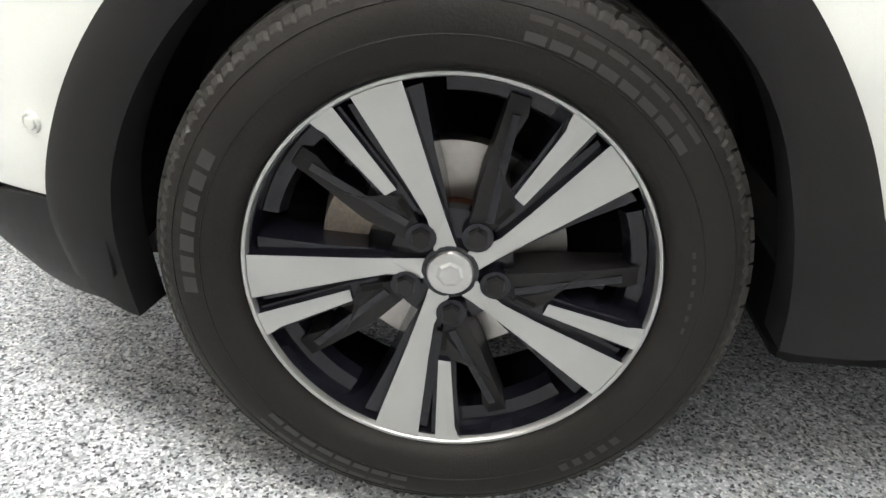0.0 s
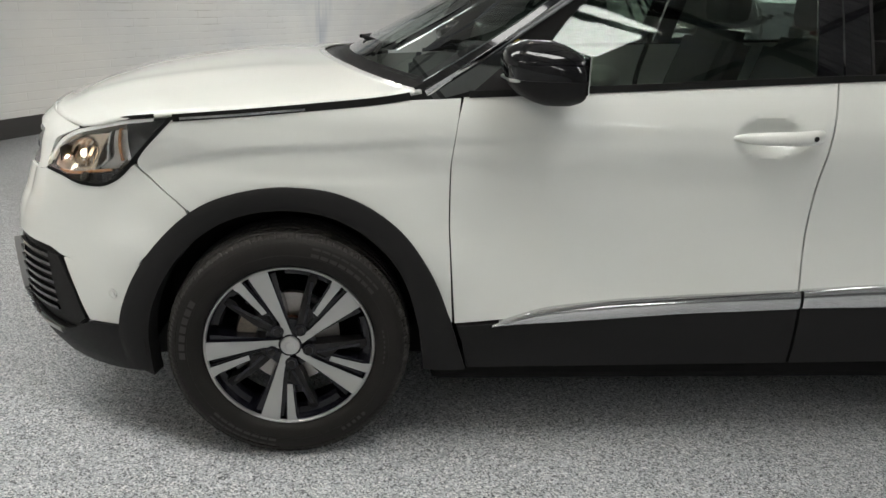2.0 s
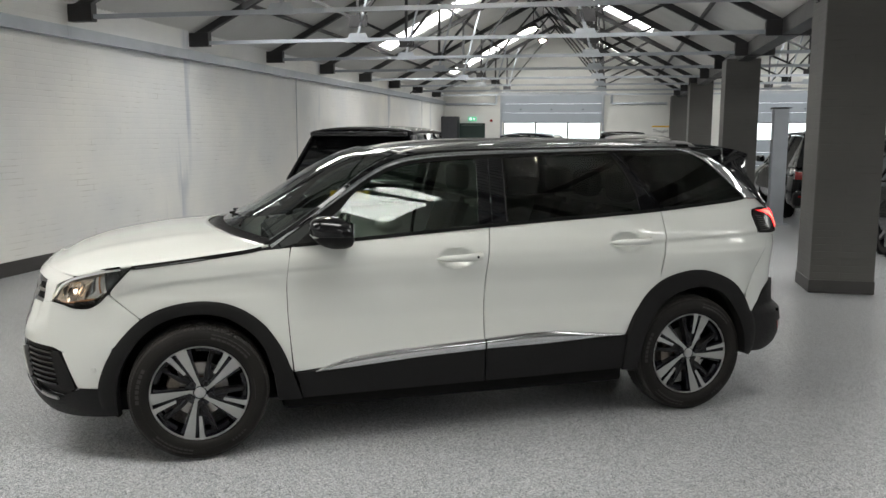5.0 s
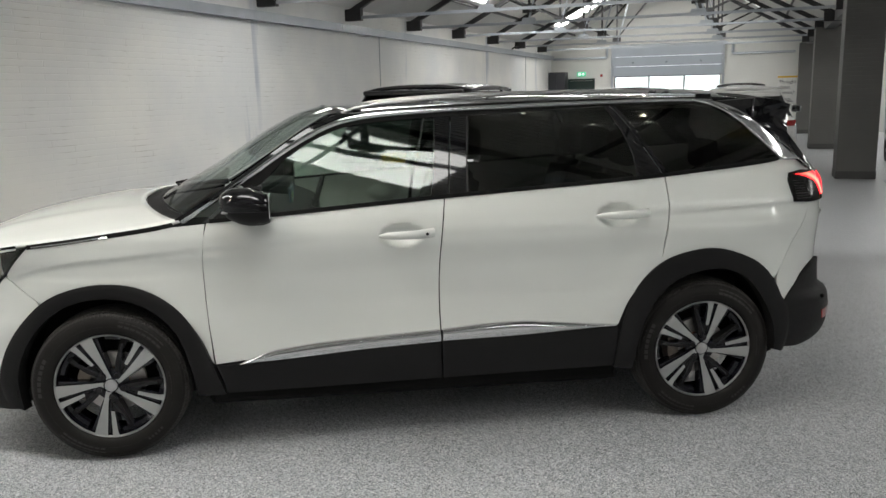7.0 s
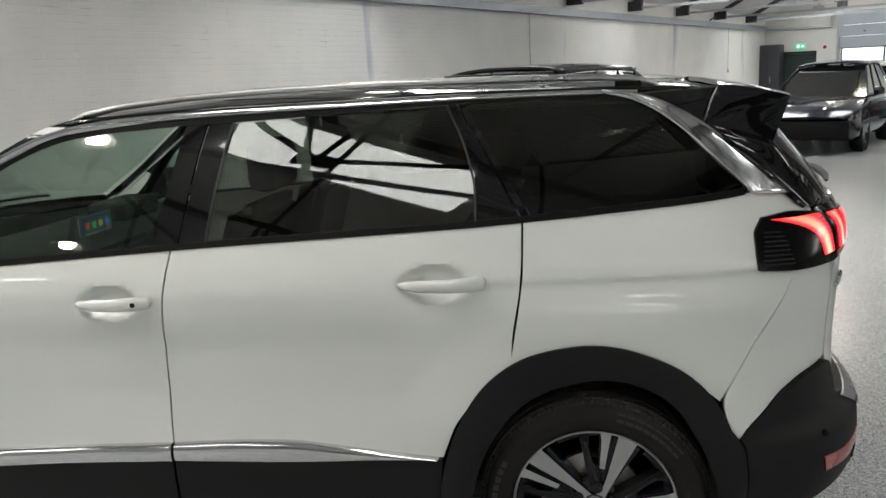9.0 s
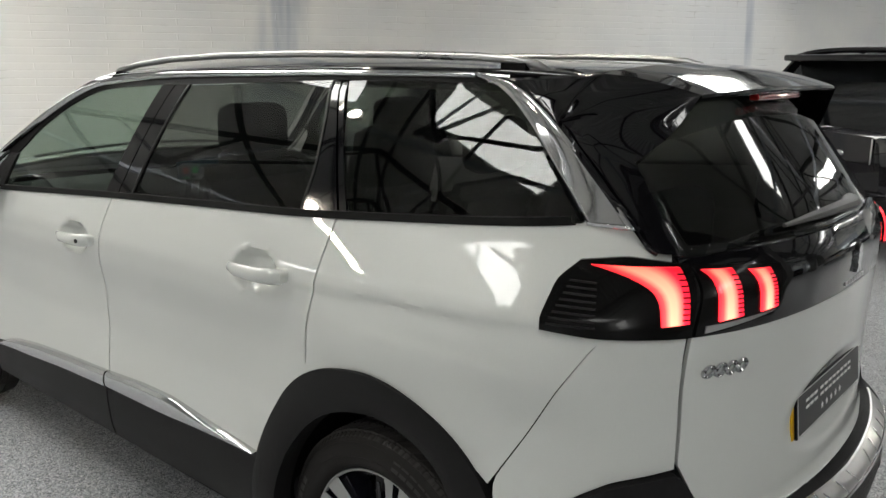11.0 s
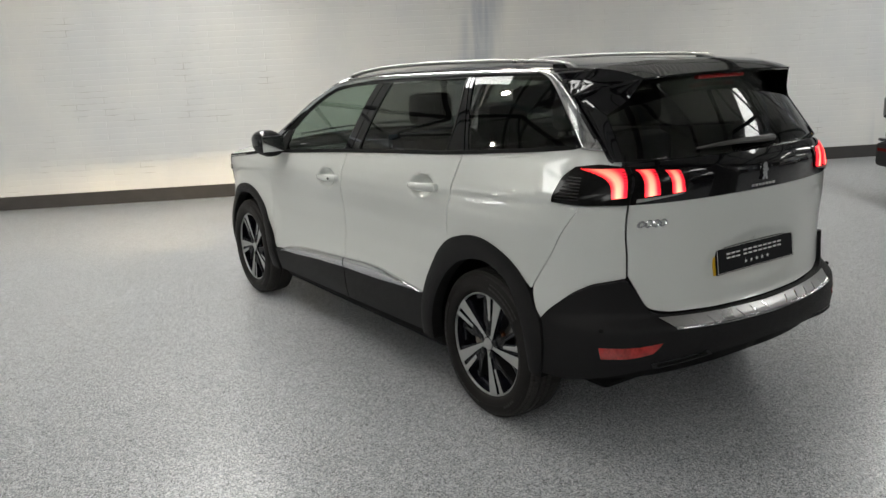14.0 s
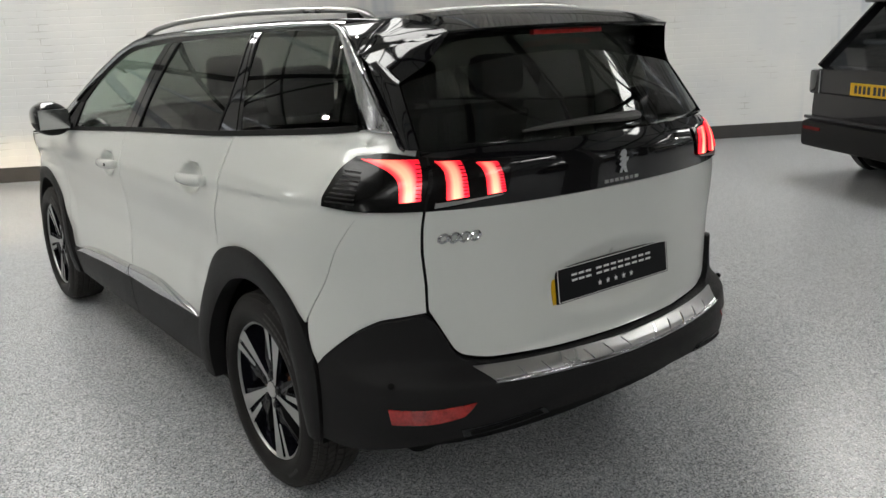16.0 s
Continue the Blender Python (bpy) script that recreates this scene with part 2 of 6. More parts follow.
LIGHT_Y = [-10.9, -1.85, 7.2, 16.4, 25.4]


def roof(name, xa, xb):
    mid = (xa + xb) / 2
    bm, sheets = bmesh.new(), []
    n = int((YE - YB) / 0.038)
    ysl = [YB + (YE - YB) * i / n for i in range(n + 1)]
    for xe in (xa, xb):
        # the inner slope over the first bay has shorter, narrower sheets
        lo, wide = (0.34, 0.52) if xe == XC and xa == XW else (0.22, 0.62) if xa == XW else (0.22, 0.6)
        cuts = [0.0, lo, 0.84, 1.0]
        grid = [[bm.verts.new((xe + (mid - xe) * s, y, EAVES + (RIDGE - EAVES) * s + 0.018 * math.cos(math.pi * i))) for s in cuts] for i, y in enumerate(ysl)]
        for i in range(n):
            lit = any(abs((ysl[i] + ysl[i + 1]) / 2 - c) < wide for c in LIGHT_Y)
            for k in range(3):
                if not (lit and k == 1):
                    bm.faces.new((grid[i][k], grid[i][k + 1], grid[i + 1][k + 1], grid[i + 1][k]))
        for c in LIGHT_Y:
            lb, rows = bmesh.new(), []
            for i in range(19):
                y = c + (wide + 0.02) * (i / 9 - 1)
                rows.append([lb.verts.new((xe + (mid - xe) * s, y, EAVES + (RIDGE - EAVES) * s + 0.008 * math.cos(math.pi * i) + 0.022)) for s in (lo - 0.01, 0.85)])
            for r, q in zip(rows, rows[1:]):
                lb.faces.new((r[0], r[1], q[1], q[0]))
            sheets.append(lb)
    tagged(obj(name, bm, M_SHEET, matrix=ROOM, smooth=True, angle=80), "white corrugated sheet roof lining", "ceiling", kind="structure")
    for lb in sheets:
        tagged(obj("rooflight", lb, M_ROOFLIGHT, matrix=ROOM), "corrugated rooflight sheet, itself glowing in place of daylight", "rooflight", "rooflights", kind="structure")


roof("ceiling_1", XW, XC)
roof("ceiling_2", XC, XR)


def truss(xa, xb, y):
    mid, foot = (xa + xb) / 2, EAVES - 0.2
    ob = tagged(new("roof_truss"), "dark steel roof truss with light bottom tie", "roof truss", "roof trusses")
    ob.matrix_basis = ROOM @ pose(0, y, 0)
    rise = (RIDGE - 0.1) - foot - 0.05

    def top(x):
        return foot + 0.05 + rise * (1 - abs(x - mid) / ((xb - xa) / 2))

    for side, xe in ((-1, xa), (1, xb)):
        bm = bmesh.new()
        bar(bm, (xe, 0, foot + 0.05), (mid, 0, RIDGE - 0.12), 0.09, 0.11)
        part("rafter", bm, M_STEEL, ob)
        bm = bmesh.new()
        box(bm, min(xe, xe - side * 0.34), max(xe, xe - side * 0.34), -0.06, 0.06, foot - 0.06, foot + 0.16, 0.005)
        part("foot_plate", bm, M_STEEL, ob)
        q = [xe + (mid - xe) * s for s in (0.34, 0.62)]
        for a, b in (((q[0], top(q[0])), (q[1], foot + 0.3)), ((q[1], top(q[1])), (q[1], foot + 0.3)), ((mid, RIDGE - 0.2), (q[1], foot + 0.3))):
            bm = bmesh.new()
            bar(bm, (a[0], 0, a[1]), (b[0], 0, b[1]), 0.05, 0.05, up=(0, 1, 0))
            part("brace", bm, M_STEEL, ob)
        bm = bmesh.new()
        box(bm, q[1] - 0.14, q[1] + 0.14, -0.04, 0.04, foot + 0.2, foot + 0.38)
        part("gusset", bm, M_STEEL, ob)
    bm = bmesh.new()
    bar(bm, (xa + 0.2, 0, foot), (xb - 0.2, 0, foot), 0.045, 0.055)
    part("tie", bm, M_GALV, ob, "pale grey steel bottom tie")
    # galvanised gussets on the tie, hung from the rafters
    for s in (-1, 1):
        x = mid + s * (xb - xa) * .19
        bm = bmesh.new()
        prism(bm, [(x - .20, foot - .04), (x + .20, foot - .04), (x + .13, foot + .10), (x - .13, foot + .10)], -.034, -.028)
        gu = part("tie_gusset", bm, M_GALV, ob, "bolted galvanised gusset")
        for k in range(6):
            bm = bmesh.new()
            bmesh.ops.create_cone(bm, cap_ends=True, segments=6, radius1=.014, radius2=.014, depth=.02, matrix=pose(x - .14 + .056 * k, -.04, foot + (.0 if k % 2 else .05), 90))
            part("bolt", bm, M_GALV, gu)
        bm = bmesh.new()
        bar(bm, (x, -.02, foot + .06), (x - s * .45, -.02, top(x - s * .45) - .03), .04, .04, up=(0, 1, 0))
        part("hanger", bm, M_GALV, ob, "galvanised hanger")
    return ob


for xa, xb in ((XW, XC), (XC, XR)):
    for y in TRUSS_Y:
        truss(xa, xb, y)

for xa, xb in ((XW, XC), (XC, XR)):
    for side in (0, 1):
        for s in (.2, .6, .93):
            xe, mid = (xa, xb)[side], (xa + xb) / 2
            bm = bmesh.new()
            x, z = xe + (mid - xe) * s, EAVES + (RIDGE - EAVES) * s - .055
            bar(bm, (x, YB, z), (x, YE, z), .05, .06)
            tagged(obj("purlin", bm, M_STEEL, matrix=ROOM), "dark steel purlin under the roof sheets", "purlin", "purlins")
tk = tagged(new("cable_trunking"), "long galvanised cable trunking fixed along the wall", "trunking")
tk.matrix_basis = ROOM
for k in range(14):
    y0, y1 = YB + 3.0 * k, min(YB + 3.0 * (k + 1), YE)
    if y1 > y0 + .05:
        part("trunking_length", boxed(XW, XW + 0.1, y0 + .002, y1 - .002, 2.84, 2.99, 0.004), M_GALV, tk)
        part("joint_cover", boxed(XW, XW + 0.103, y1 - .06, y1 - .004, 2.837, 2.993, 0.002), M_GALV, tk)
for y, z in ((12.8, .65), (24.95, 1.6)):
    cbl = tagged(new("wall_cable"), "thin grey cable hanging down the wall to a small box", "cable", "wall cables")
    cbl.matrix_basis = ROOM @ pose(XW, y, 0)
    part("cable", boxed(.0, .012, -.006, .006, z, 2.84), M_GALV, cbl)
    part("socket_box", boxed(.0, .04, -.04, .04, z - .08, z, .004), M_GALV, cbl)



def column(y):
    ob = tagged(new("column"), "square grey painted column with dark foot band", "column", "columns", kind="structure")
    ob.matrix_basis = ROOM @ pose(XC, y, 0)
    part("shaft", boxed(-0.32, 0.32, -0.32, 0.32, 0, EAVES - 0.2, 0.012), M_COLUMN, ob)
    part("foot_band", boxed(-0.326, 0.326, -0.326, 0.326, 0, 0.14, 0.004), M_BAND, ob)


for y in (5.08, 12.85, 20.6, 28.4):
    column(y)
bm = bmesh.new()
box(bm, XC - 0.12, XC + 0.12, YB, YE, EAVES - 0.25, EAVES - 0.02)
tagged(obj("valley_beam", bm, M_STEEL, matrix=ROOM), "dark steel valley beam over the columns", "beam")

# ---- car materials ----
def paint_material():
    """Pearl white: a matt white ground with fine mica, under a smooth clear coat."""
    m, n, l, b = principled("pearl_white_paint")
    tc, fl, big = n.new("ShaderNodeTexCoord"), n.new("ShaderNodeTexVoronoi"), n.new("ShaderNodeTexNoise")
    fl.inputs["Scale"].default_value = 900
    big.inputs["Scale"].default_value, big.inputs["Detail"].default_value = 3, 3
    l.new(tc.outputs["Object"], fl.inputs["Vector"])
    l.new(tc.outputs["Object"], big.inputs["Vector"])
    ramp = n.new("ShaderNodeValToRGB")
    ramp.color_ramp.elements[0].color, ramp.color_ramp.elements[1].color = (0.655, 0.672, 0.645, 1), (0.72, 0.737, 0.708, 1)
    l.new(fl.outputs["Distance"], ramp.inputs[0])
    l.new(ramp.outputs[0], b.inputs["Base Color"])
    rr = n.new("ShaderNodeMapRange")
    rr.inputs[3].default_value, rr.inputs[4].default_value = 0.42, 0.52
    l.new(big.outputs[0], rr.inputs[0])
    l.new(rr.outputs[0], b.inputs["Roughness"])
    b.inputs["Metallic"].default_value = 0.05
    b.inputs["Specular IOR Level"].default_value = 0.25
    b.inputs["Coat Weight"].default_value, b.inputs["Coat Roughness"].default_value = 1.0, 0.012
    return m


def pane_material(name, tint, gloss=1.0):
    """Thin tinted glass: see-through by its tint, mirror-like by Schlick's law."""
    m = bpy.data.materials.new(name)
    m.use_nodes = True
    n, l = m.node_tree.nodes, m.node_tree.links
    n.remove(n["Principled BSDF"])
    tr, gl, fr, mx = n.new("ShaderNodeBsdfTransparent"), n.new("ShaderNodeBsdfGlossy"), n.new("ShaderNodeLayerWeight"), n.new("ShaderNodeMixShader")
    tr.inputs[0].default_value = (*tint, 1)
    gl.inputs[0].default_value, gl.inputs[1].default_value = (gloss, gloss, gloss, 1), 0.0
    fr.inputs[0].default_value = 0.5
    pw, sc_ = n.new("ShaderNodeMath"), n.new("ShaderNodeMapRange")
    pw.operation = "POWER"
    pw.inputs[1].default_value = 5
    l.new(fr.outputs["Facing"], pw.inputs[0])
    sc_.inputs[3].default_value = 0.035
    l.new(pw.outputs[0], sc_.inputs[0])
    l.new(sc_.outputs[0], mx.inputs[0])
    l.new(tr.outputs[0], mx.inputs[1])
    l.new(gl.outputs[0], mx.inputs[2])
    l.new(mx.outputs[0], n["Material Output"].inputs[0])
    return m


M_PAINT = paint_material()
M_CLAD = mat("black_grained_plastic", (0.0115, 0.0112, 0.0116), 0.5, vary=0.16, scale=4, bump=0.35, fine=900, spec=0.17)
M_GLOSS = mat("gloss_black_paint", (0.004, 0.004, 0.005), 0.09, vary=0.1, coat=0.85, spec=0.1)
M_DARK = mat("dark_void_plastic", (0.006, 0.006, 0.006), 0.7, vary=0.2, spec=0.12)
M_CHROME = mat("polished_chrome", (0.62, 0.625, 0.63), 0.09, 1.0, vary=0.03)
M_SATIN = mat("satin_aluminium", (0.50, 0.50, 0.495), 0.3, 1.0, vary=0.05)
M_ALU = mat("machined_alloy", (0.43, 0.435, 0.425), 0.34, 0.8, vary=0.04, scale=9, bump=0.08, fine=700)
M_ALUDARK = mat("gloss_black_alloy", (0.007, 0.007, 0.011), 0.2, vary=0.15, coat=0.35, spec=0.25)
M_GUN = mat("grey_plastic_wheel_insert", (0.012, 0.0115, 0.012), 0.42, vary=0.2, bump=0.1, fine=800, spec=0.22)
M_TYRE = mat("tyre_rubber", (0.012, 0.0108, 0.010), 0.58, vary=0.35, scale=5, bump=0.25, fine=300, spec=0.2)
M_TYREDUST = mat("dusty_tread_rubber", (0.026, 0.024, 0.022), 0.75, vary=0.35, scale=9, bump=0.3, fine=250)
M_MARK = mat("raised_sidewall_marking", (0.0165, 0.015, 0.014), 0.45, vary=0.2)
M_IRON = mat("worn_cast_iron", (0.22, 0.19, 0.16), 0.55, 0.35, vary=0.35, scale=25, bump=0.4, fine=200)
M_DISC = mat("brake_disc_steel", (0.45, 0.43, 0.41), 0.33, 0.9, vary=0.12, scale=12)
M_RUST = mat("rusty_hub_steel", (0.20, 0.075, 0.03), 0.8, vary=0.4, scale=40)
M_CLEAR = pane_material("clear_lamp_lens", (0.96, 0.96, 0.95))
M_GLASS = pane_material("green_tinted_glass", (0.71, 0.78, 0.73))
M_PRIVACY = pane_material("privacy_glass", (0.47, 0.48, 0.46))
M_TAILGLASS = pane_material("tailgate_privacy_glass", (0.40, 0.41, 0.40))
M_SCREENGLASS = pane_material("windscreen_glass", (0.68, 0.75, 0.72))
def claw_material():
    """A light guide lit from its foot: brightest along the middle, deep red towards its edges."""
    m, n, l, b = principled("red_light_guide")
    uv, sep = n.new("ShaderNodeUVMap"), n.new("ShaderNodeSeparateXYZ")
    l.new(uv.outputs[0], sep.inputs[0])
    ramp, rise = n.new("ShaderNodeValToRGB"), n.new("ShaderNodeMapRange")
    e = ramp.color_ramp.elements
    e[0].position, e[0].color = 0.0, (1.0, 0.02, 0.03, 1)
    e[1].position, e[1].color = 1.0, (0.55, 0.008, 0.02, 1)
    for p, c in ((0.14, (1.0, 0.05, 0.05, 1)), (0.34, (1.0, 0.26, 0.16, 1)), (0.55, (1.0, 0.24, 0.15, 1)), (0.74, (1.0, 0.06, 0.06, 1)), (0.82, (0.8, 0.012, 0.03, 1))):
        x = e.new(p)
        x.color = c
    l.new(sep.outputs[0], ramp.inputs[0])
    l.new(ramp.outputs[0], b.inputs["Emission Color"])
    rise.inputs[3].default_value, rise.inputs[4].default_value = 4.2, 1.5
    l.new(sep.outputs[1], rise.inputs[0])
    l.new(rise.outputs[0], b.inputs["Emission Strength"])
    b.inputs["Base Color"].default_value = (0.05, 0.004, 0.004, 1)
    b.inputs["Roughness"].default_value = 0.2
    return m


M_RED = claw_material()
M_LAMPBLACK = mat("smoked_lamp_plastic", (0.004, 0.004, 0.004), 0.2, vary=0.2, spec=0.12, coat=0.12)
M_DRL = mat("pale_lamp_strip", (0.82, 0.83, 0.86), 0.18, vary=0.03, coat=1.0)
M_REDLENS = mat("red_reflector_lens", (0.30, 0.010, 0.008), 0.15, vary=0.5, scale=28, coat=1)
M_LAMPBOWL = mat("grey_lamp_bowl", (0.60, 0.52, 0.44), 0.22, 0.85, vary=0.25, scale=22)
M_WARM = glow("lit_headlamp_bulb", (1.0, 0.82, 0.6), 4, 0.8)
M_AMBER = mat("amber_reflector", (0.45, 0.22, 0.10), 0.25, 0.3, vary=0.3, scale=30)
M_SEAT = mat("dark_seat_cloth", (0.018, 0.018, 0.02), 0.85, vary=0.25, scale=20, bump=0.3, fine=400)
M_TRIMGREY = mat("grey_headlining", (0.25, 0.25, 0.24), 0.85, vary=0.08)
M_WHITEPLASTIC = mat("white_plastic", (0.75, 0.75, 0.73), 0.4)
M_YELLOW = mat("yellow_plate_plastic", (0.75, 0.45, 0.01), 0.35, vary=0.05)

# ---- the car's skin: a plan outline swept over height ----
PLAN = [(-.905, 0), (-.905, .07), (-.90, .20), (-.875, .40), (-.83, .535), (-.75, .655), (-.62, .76), (-.47, .832), (-.3, .868), (0, .886), (.45, .89), (1.5, .892),
        (2.4, .892), (2.84, .892), (3.1, .888), (3.23, .872), (3.38, .815), (3.47, .745), (3.54, .655), (3.60, .52), (3.64, .33), (3.657, .16), (3.66, .06), (3.66, 0)]
_p = np.array(PLAN, float)
for _ in range(3):
    _q = np.empty((2 * len(_p) - 2, 2))
    _q[0::2], _q[1::2] = 0.75 * _p[:-1] + 0.25 * _p[1:], 0.25 * _p[:-1] + 0.75 * _p[1:]
    _p = np.vstack([_p[:1], _q, _p[-1:]])
OUT = _p
ARC = np.r_[0, np.cumsum(np.hypot(*np.diff(OUT, axis=0).T))]
ARC = ARC - np.interp(0, OUT[:, 0], ARC)
T0, T1 = float(ARC[0]), float(ARC[-1])
SIDE_Z = [.15, .25, .36, .45, .56, .70, .85, .95, 1.02, 1.08, 1.15, 1.22, 1.32, 1.42, 1.52, 1.57, 1.61, 1.64]
SIDE_IN = [.07, .035, .012, .006, .013, .029, .024, .005, .006, .024, .056, .09, .145, .205, .275, .33, .42, .55]
TAIL_Z = [.15, .28, .40, .48, .562, .585, .604, .78, .95, 1.08, 1.16, 1.22, 1.30, 1.52, 1.64]
TAIL_X = [-.10, -.02, .05, .065, .06, .05, .0, -.005, 0, .008, .01, -.015, -.07, -.25, -.34]
NOSE_Z = [.15, .28, .40, .55, .70, .82, .92, 1.00, 1.10]
FACE_Z, FACE_X = [.55, .65, .73, .83, .88, .95], [0, .010, .034, .042, .022, .006]
NOSE_X = [.13, .03, -.015, -.028, -.03, -.002, .055, .14, .30]


def sway(v, xs, ys):
    """Smoothed lookup, so that the skin has no hard steps between heights; widest over the side windows."""
    w = .01 + .022 * np.clip((v - 1.17) / .07, 0, 1) * np.clip((1.51 - v) / .05, 0, 1)
    return sum(np.interp(v + k * w, xs, ys) for k in (-2, -1.5, -1, -.5, 0, .5, 1, 1.5, 2)) / 9


def skin(t, z, off=0.0):
    t, z = np.asarray(t, float), np.asarray(z, float)
    x, y = np.interp(t, ARC, OUT[:, 0]), np.interp(t, ARC, OUT[:, 1])
    e = 0.03
    tx = np.interp(t + e, ARC, OUT[:, 0]) - np.interp(t - e, ARC, OUT[:, 0])
    ty = np.interp(t + e, ARC, OUT[:, 1]) - np.interp(t - e, ARC, OUT[:, 1])
    ln = np.hypot(tx, ty)
    nx, ny = -ty / ln, tx / ln * np.clip(y / .1, 0, 1)
    r = np.clip((x - 3.05) / .42, 0, 1)
    r = r * r * (3 - 2 * r)
    f = np.clip((-.30 - x) / .45, 0, 1)
    f = f * f * (3 - 2 * f)
    s = np.clip(ny, 0, 1)
    narrow = sway(z, SIDE_Z, SIDE_IN) + .045 * np.clip((z - 1.1) / .12, 0, 1) * np.clip((x - 2.5) / .7, 0, 1.2) * s
    X = x + r * sway(z, TAIL_Z, TAIL_X) + f * sway(z, NOSE_Z, NOSE_X) + np.clip((-.74 - t) / .16, 0, 1) * np.interp(z, FACE_Z, FACE_X) + nx * off
    Y = y - narrow * s ** .7 * np.clip(y / .45, 0, 1) + ny * off
    return X, Y, z + 0 * t


def resample(pts, n):
    p = np.array(pts, float)
    d = np.r_[0, np.cumsum(np.hypot(*np.diff(p, axis=0).T))]
    q = np.stack([np.interp(np.linspace(0, d[-1], n + 1), d, p[:, k]) for k in (0, 1)], -1)
    if len(pts) > 2:
        for _ in range(max(2, n // (2 * len(pts)))):
            q[1:-1] = 0.5 * q[1:-1] + 0.25 * (q[:-2] + q[2:])
    return q


def sheet(rows, n, m):
    """A grid of (t, z) through rows of points, lowest row first."""
    rs = np.array([resample(r, n) for r in rows])
    d = np.r_[0, np.cumsum(np.hypot(*np.diff(rs, axis=0).reshape(len(rows) - 1, -1, 2).mean(1).T) + 1e-6)]
    u = np.linspace(0, d[-1], m + 1)
    g = np.empty((m + 1, n + 1, 2))
    for j in range(n + 1):
        for k in (0, 1):
            g[:, j, k] = np.interp(u, d, rs[:, j, k])
    if len(rows) > 2:
        for _ in range(max(1, m // (2 * len(rows)))):
            g[1:-1] = 0.5 * g[1:-1] + 0.25 * (g[:-2] + g[2:])
    return g


def soft(pts, n=3):
    """Rounds the corners of an outline."""
    p = np.array(pts, float)
    for _ in range(n):
        q = np.empty((2 * len(p) - 2, 2))
        q[0::2], q[1::2] = 0.75 * p[:-1] + 0.25 * p[1:], 0.25 * p[:-1] + 0.75 * p[1:]
        p = np.vstack([p[:1], q, p[-1:]])
    return [tuple(v) for v in p]


def add_panel(bm, rows, n, m, off, thick, side, dent=None, bulge=0.0, tilt=0.0, crown=0.0, fair=False):
    g = sheet(rows, n, m)
    uv = bm.loops.layers.uv.verify()
    o = np.full(g.shape[:2], off) + tilt * np.linspace(0, 1, m + 1)[:, None]
    if crown:
        o = o + crown * np.sin(np.linspace(0, math.pi, n + 1))[None, :]
    if bulge:
        o = o + bulge * np.sin(np.linspace(0, math.pi, m + 1))[:, None] ** .5 * np.ones(n + 1)
    if dent:
        for (ct, cz, rt, rz, depth) in dent:
            if ct is None:  # a pressed line along points (t, z): sharp above, fading out below; rz its reach
                line = np.array(cz)
                d = np.interp(g[..., 0], line[:, 0], line[:, 1]) - g[..., 1]
                grow = np.interp(g[..., 0], line[:, 0], rt)
                o = o - depth * grow * np.clip(d / .014, 0, 1) * np.clip(1 - (d - .014) / rz, 0, 1) ** 2
                continue
            if depth < 0:  # a flare round a wheel arch: rt its radius, rz its reach
                q = np.clip(1 - (np.hypot(g[..., 0] - ct, g[..., 1] - cz) - rt) / rz, 0, 1) * np.clip((g[..., 1] - .50) / .15, 0, 1)
                o = o - depth * q * q * (3 - 2 * q)
                continue
            q = np.clip(1 - ((g[..., 0] - ct) / rt) ** 2 - ((g[..., 1] - cz) / rz) ** 2, 0, 1)
            o = o - depth * q * q * (3 - 2 * q)
    layers = []
    for k in ((0, 1) if thick else (0,)):
        X, Y, Z = skin(g[..., 0], g[..., 1], o - k * thick)
        if fair:  # evenly bent, as drawn glass is
            q = [X.ravel() - X.mean(), Z.ravel() - Z.mean()]
            basis = np.stack([np.ones_like(q[0]), q[0], q[1], q[0] * q[0], q[0] * q[1], q[1] * q[1]], -1)
            Y = (basis @ np.linalg.lstsq(basis, Y.ravel(), rcond=None)[0]).reshape(Y.shape)
        layers.append([[bm.verts.new((X[i, j], side * Y[i, j], Z[i, j])) for j in range(n + 1)] for i in range(m + 1)])
    for k, L in enumerate(layers):
        for i in range(m):
            for j in range(n):
                f = bm.faces.new((L[i][j], L[i][j + 1], L[i + 1][j + 1], L[i + 1][j]))
                for loop, (a, b) in zip(f.loops, ((j, i), (j + 1, i), (j + 1, i + 1), (j, i + 1))):
                    loop[uv].uv = (a / n, b / m)
    if thick:
        a, b = layers
        rim = [(i, 0) for i in range(m)] + [(m, j) for j in range(n)] + [(i, n) for i in range(m, 0, -1)] + [(0, j) for j in range(n, 0, -1)]
        for p, q in zip(rim, rim[1:] + rim[:1]):
            bm.faces.new((a[p[0]][p[1]], a[q[0]][q[1]], b[q[0]][q[1]], b[p[0]][p[1]]))


def panel(name, rows, material, parent, n=24, m=10, off=0.0, thick=0.012, side=1, label="", dent=None, bulge=0.0, both=False, angle=35, tilt=0.0, crown=0.0, fair=False):
    """A formed panel on the skin. side 1: the car's left, -1: its right, both: across the middle."""
    bm = bmesh.new()
    for s in (-1, 1) if both else (-side,):
        more = rows if isinstance(rows[0][0][0], (list, tuple)) else [rows]
        for r in more:
            add_panel(bm, r, n, m, off, thick, s, dent, bulge, tilt, crown, fair)
    bmesh.ops.remove_doubles(bm, verts=bm.verts, dist=2e-4)
    return part(name, bm, material, parent, label, smooth=True, angle=angle)


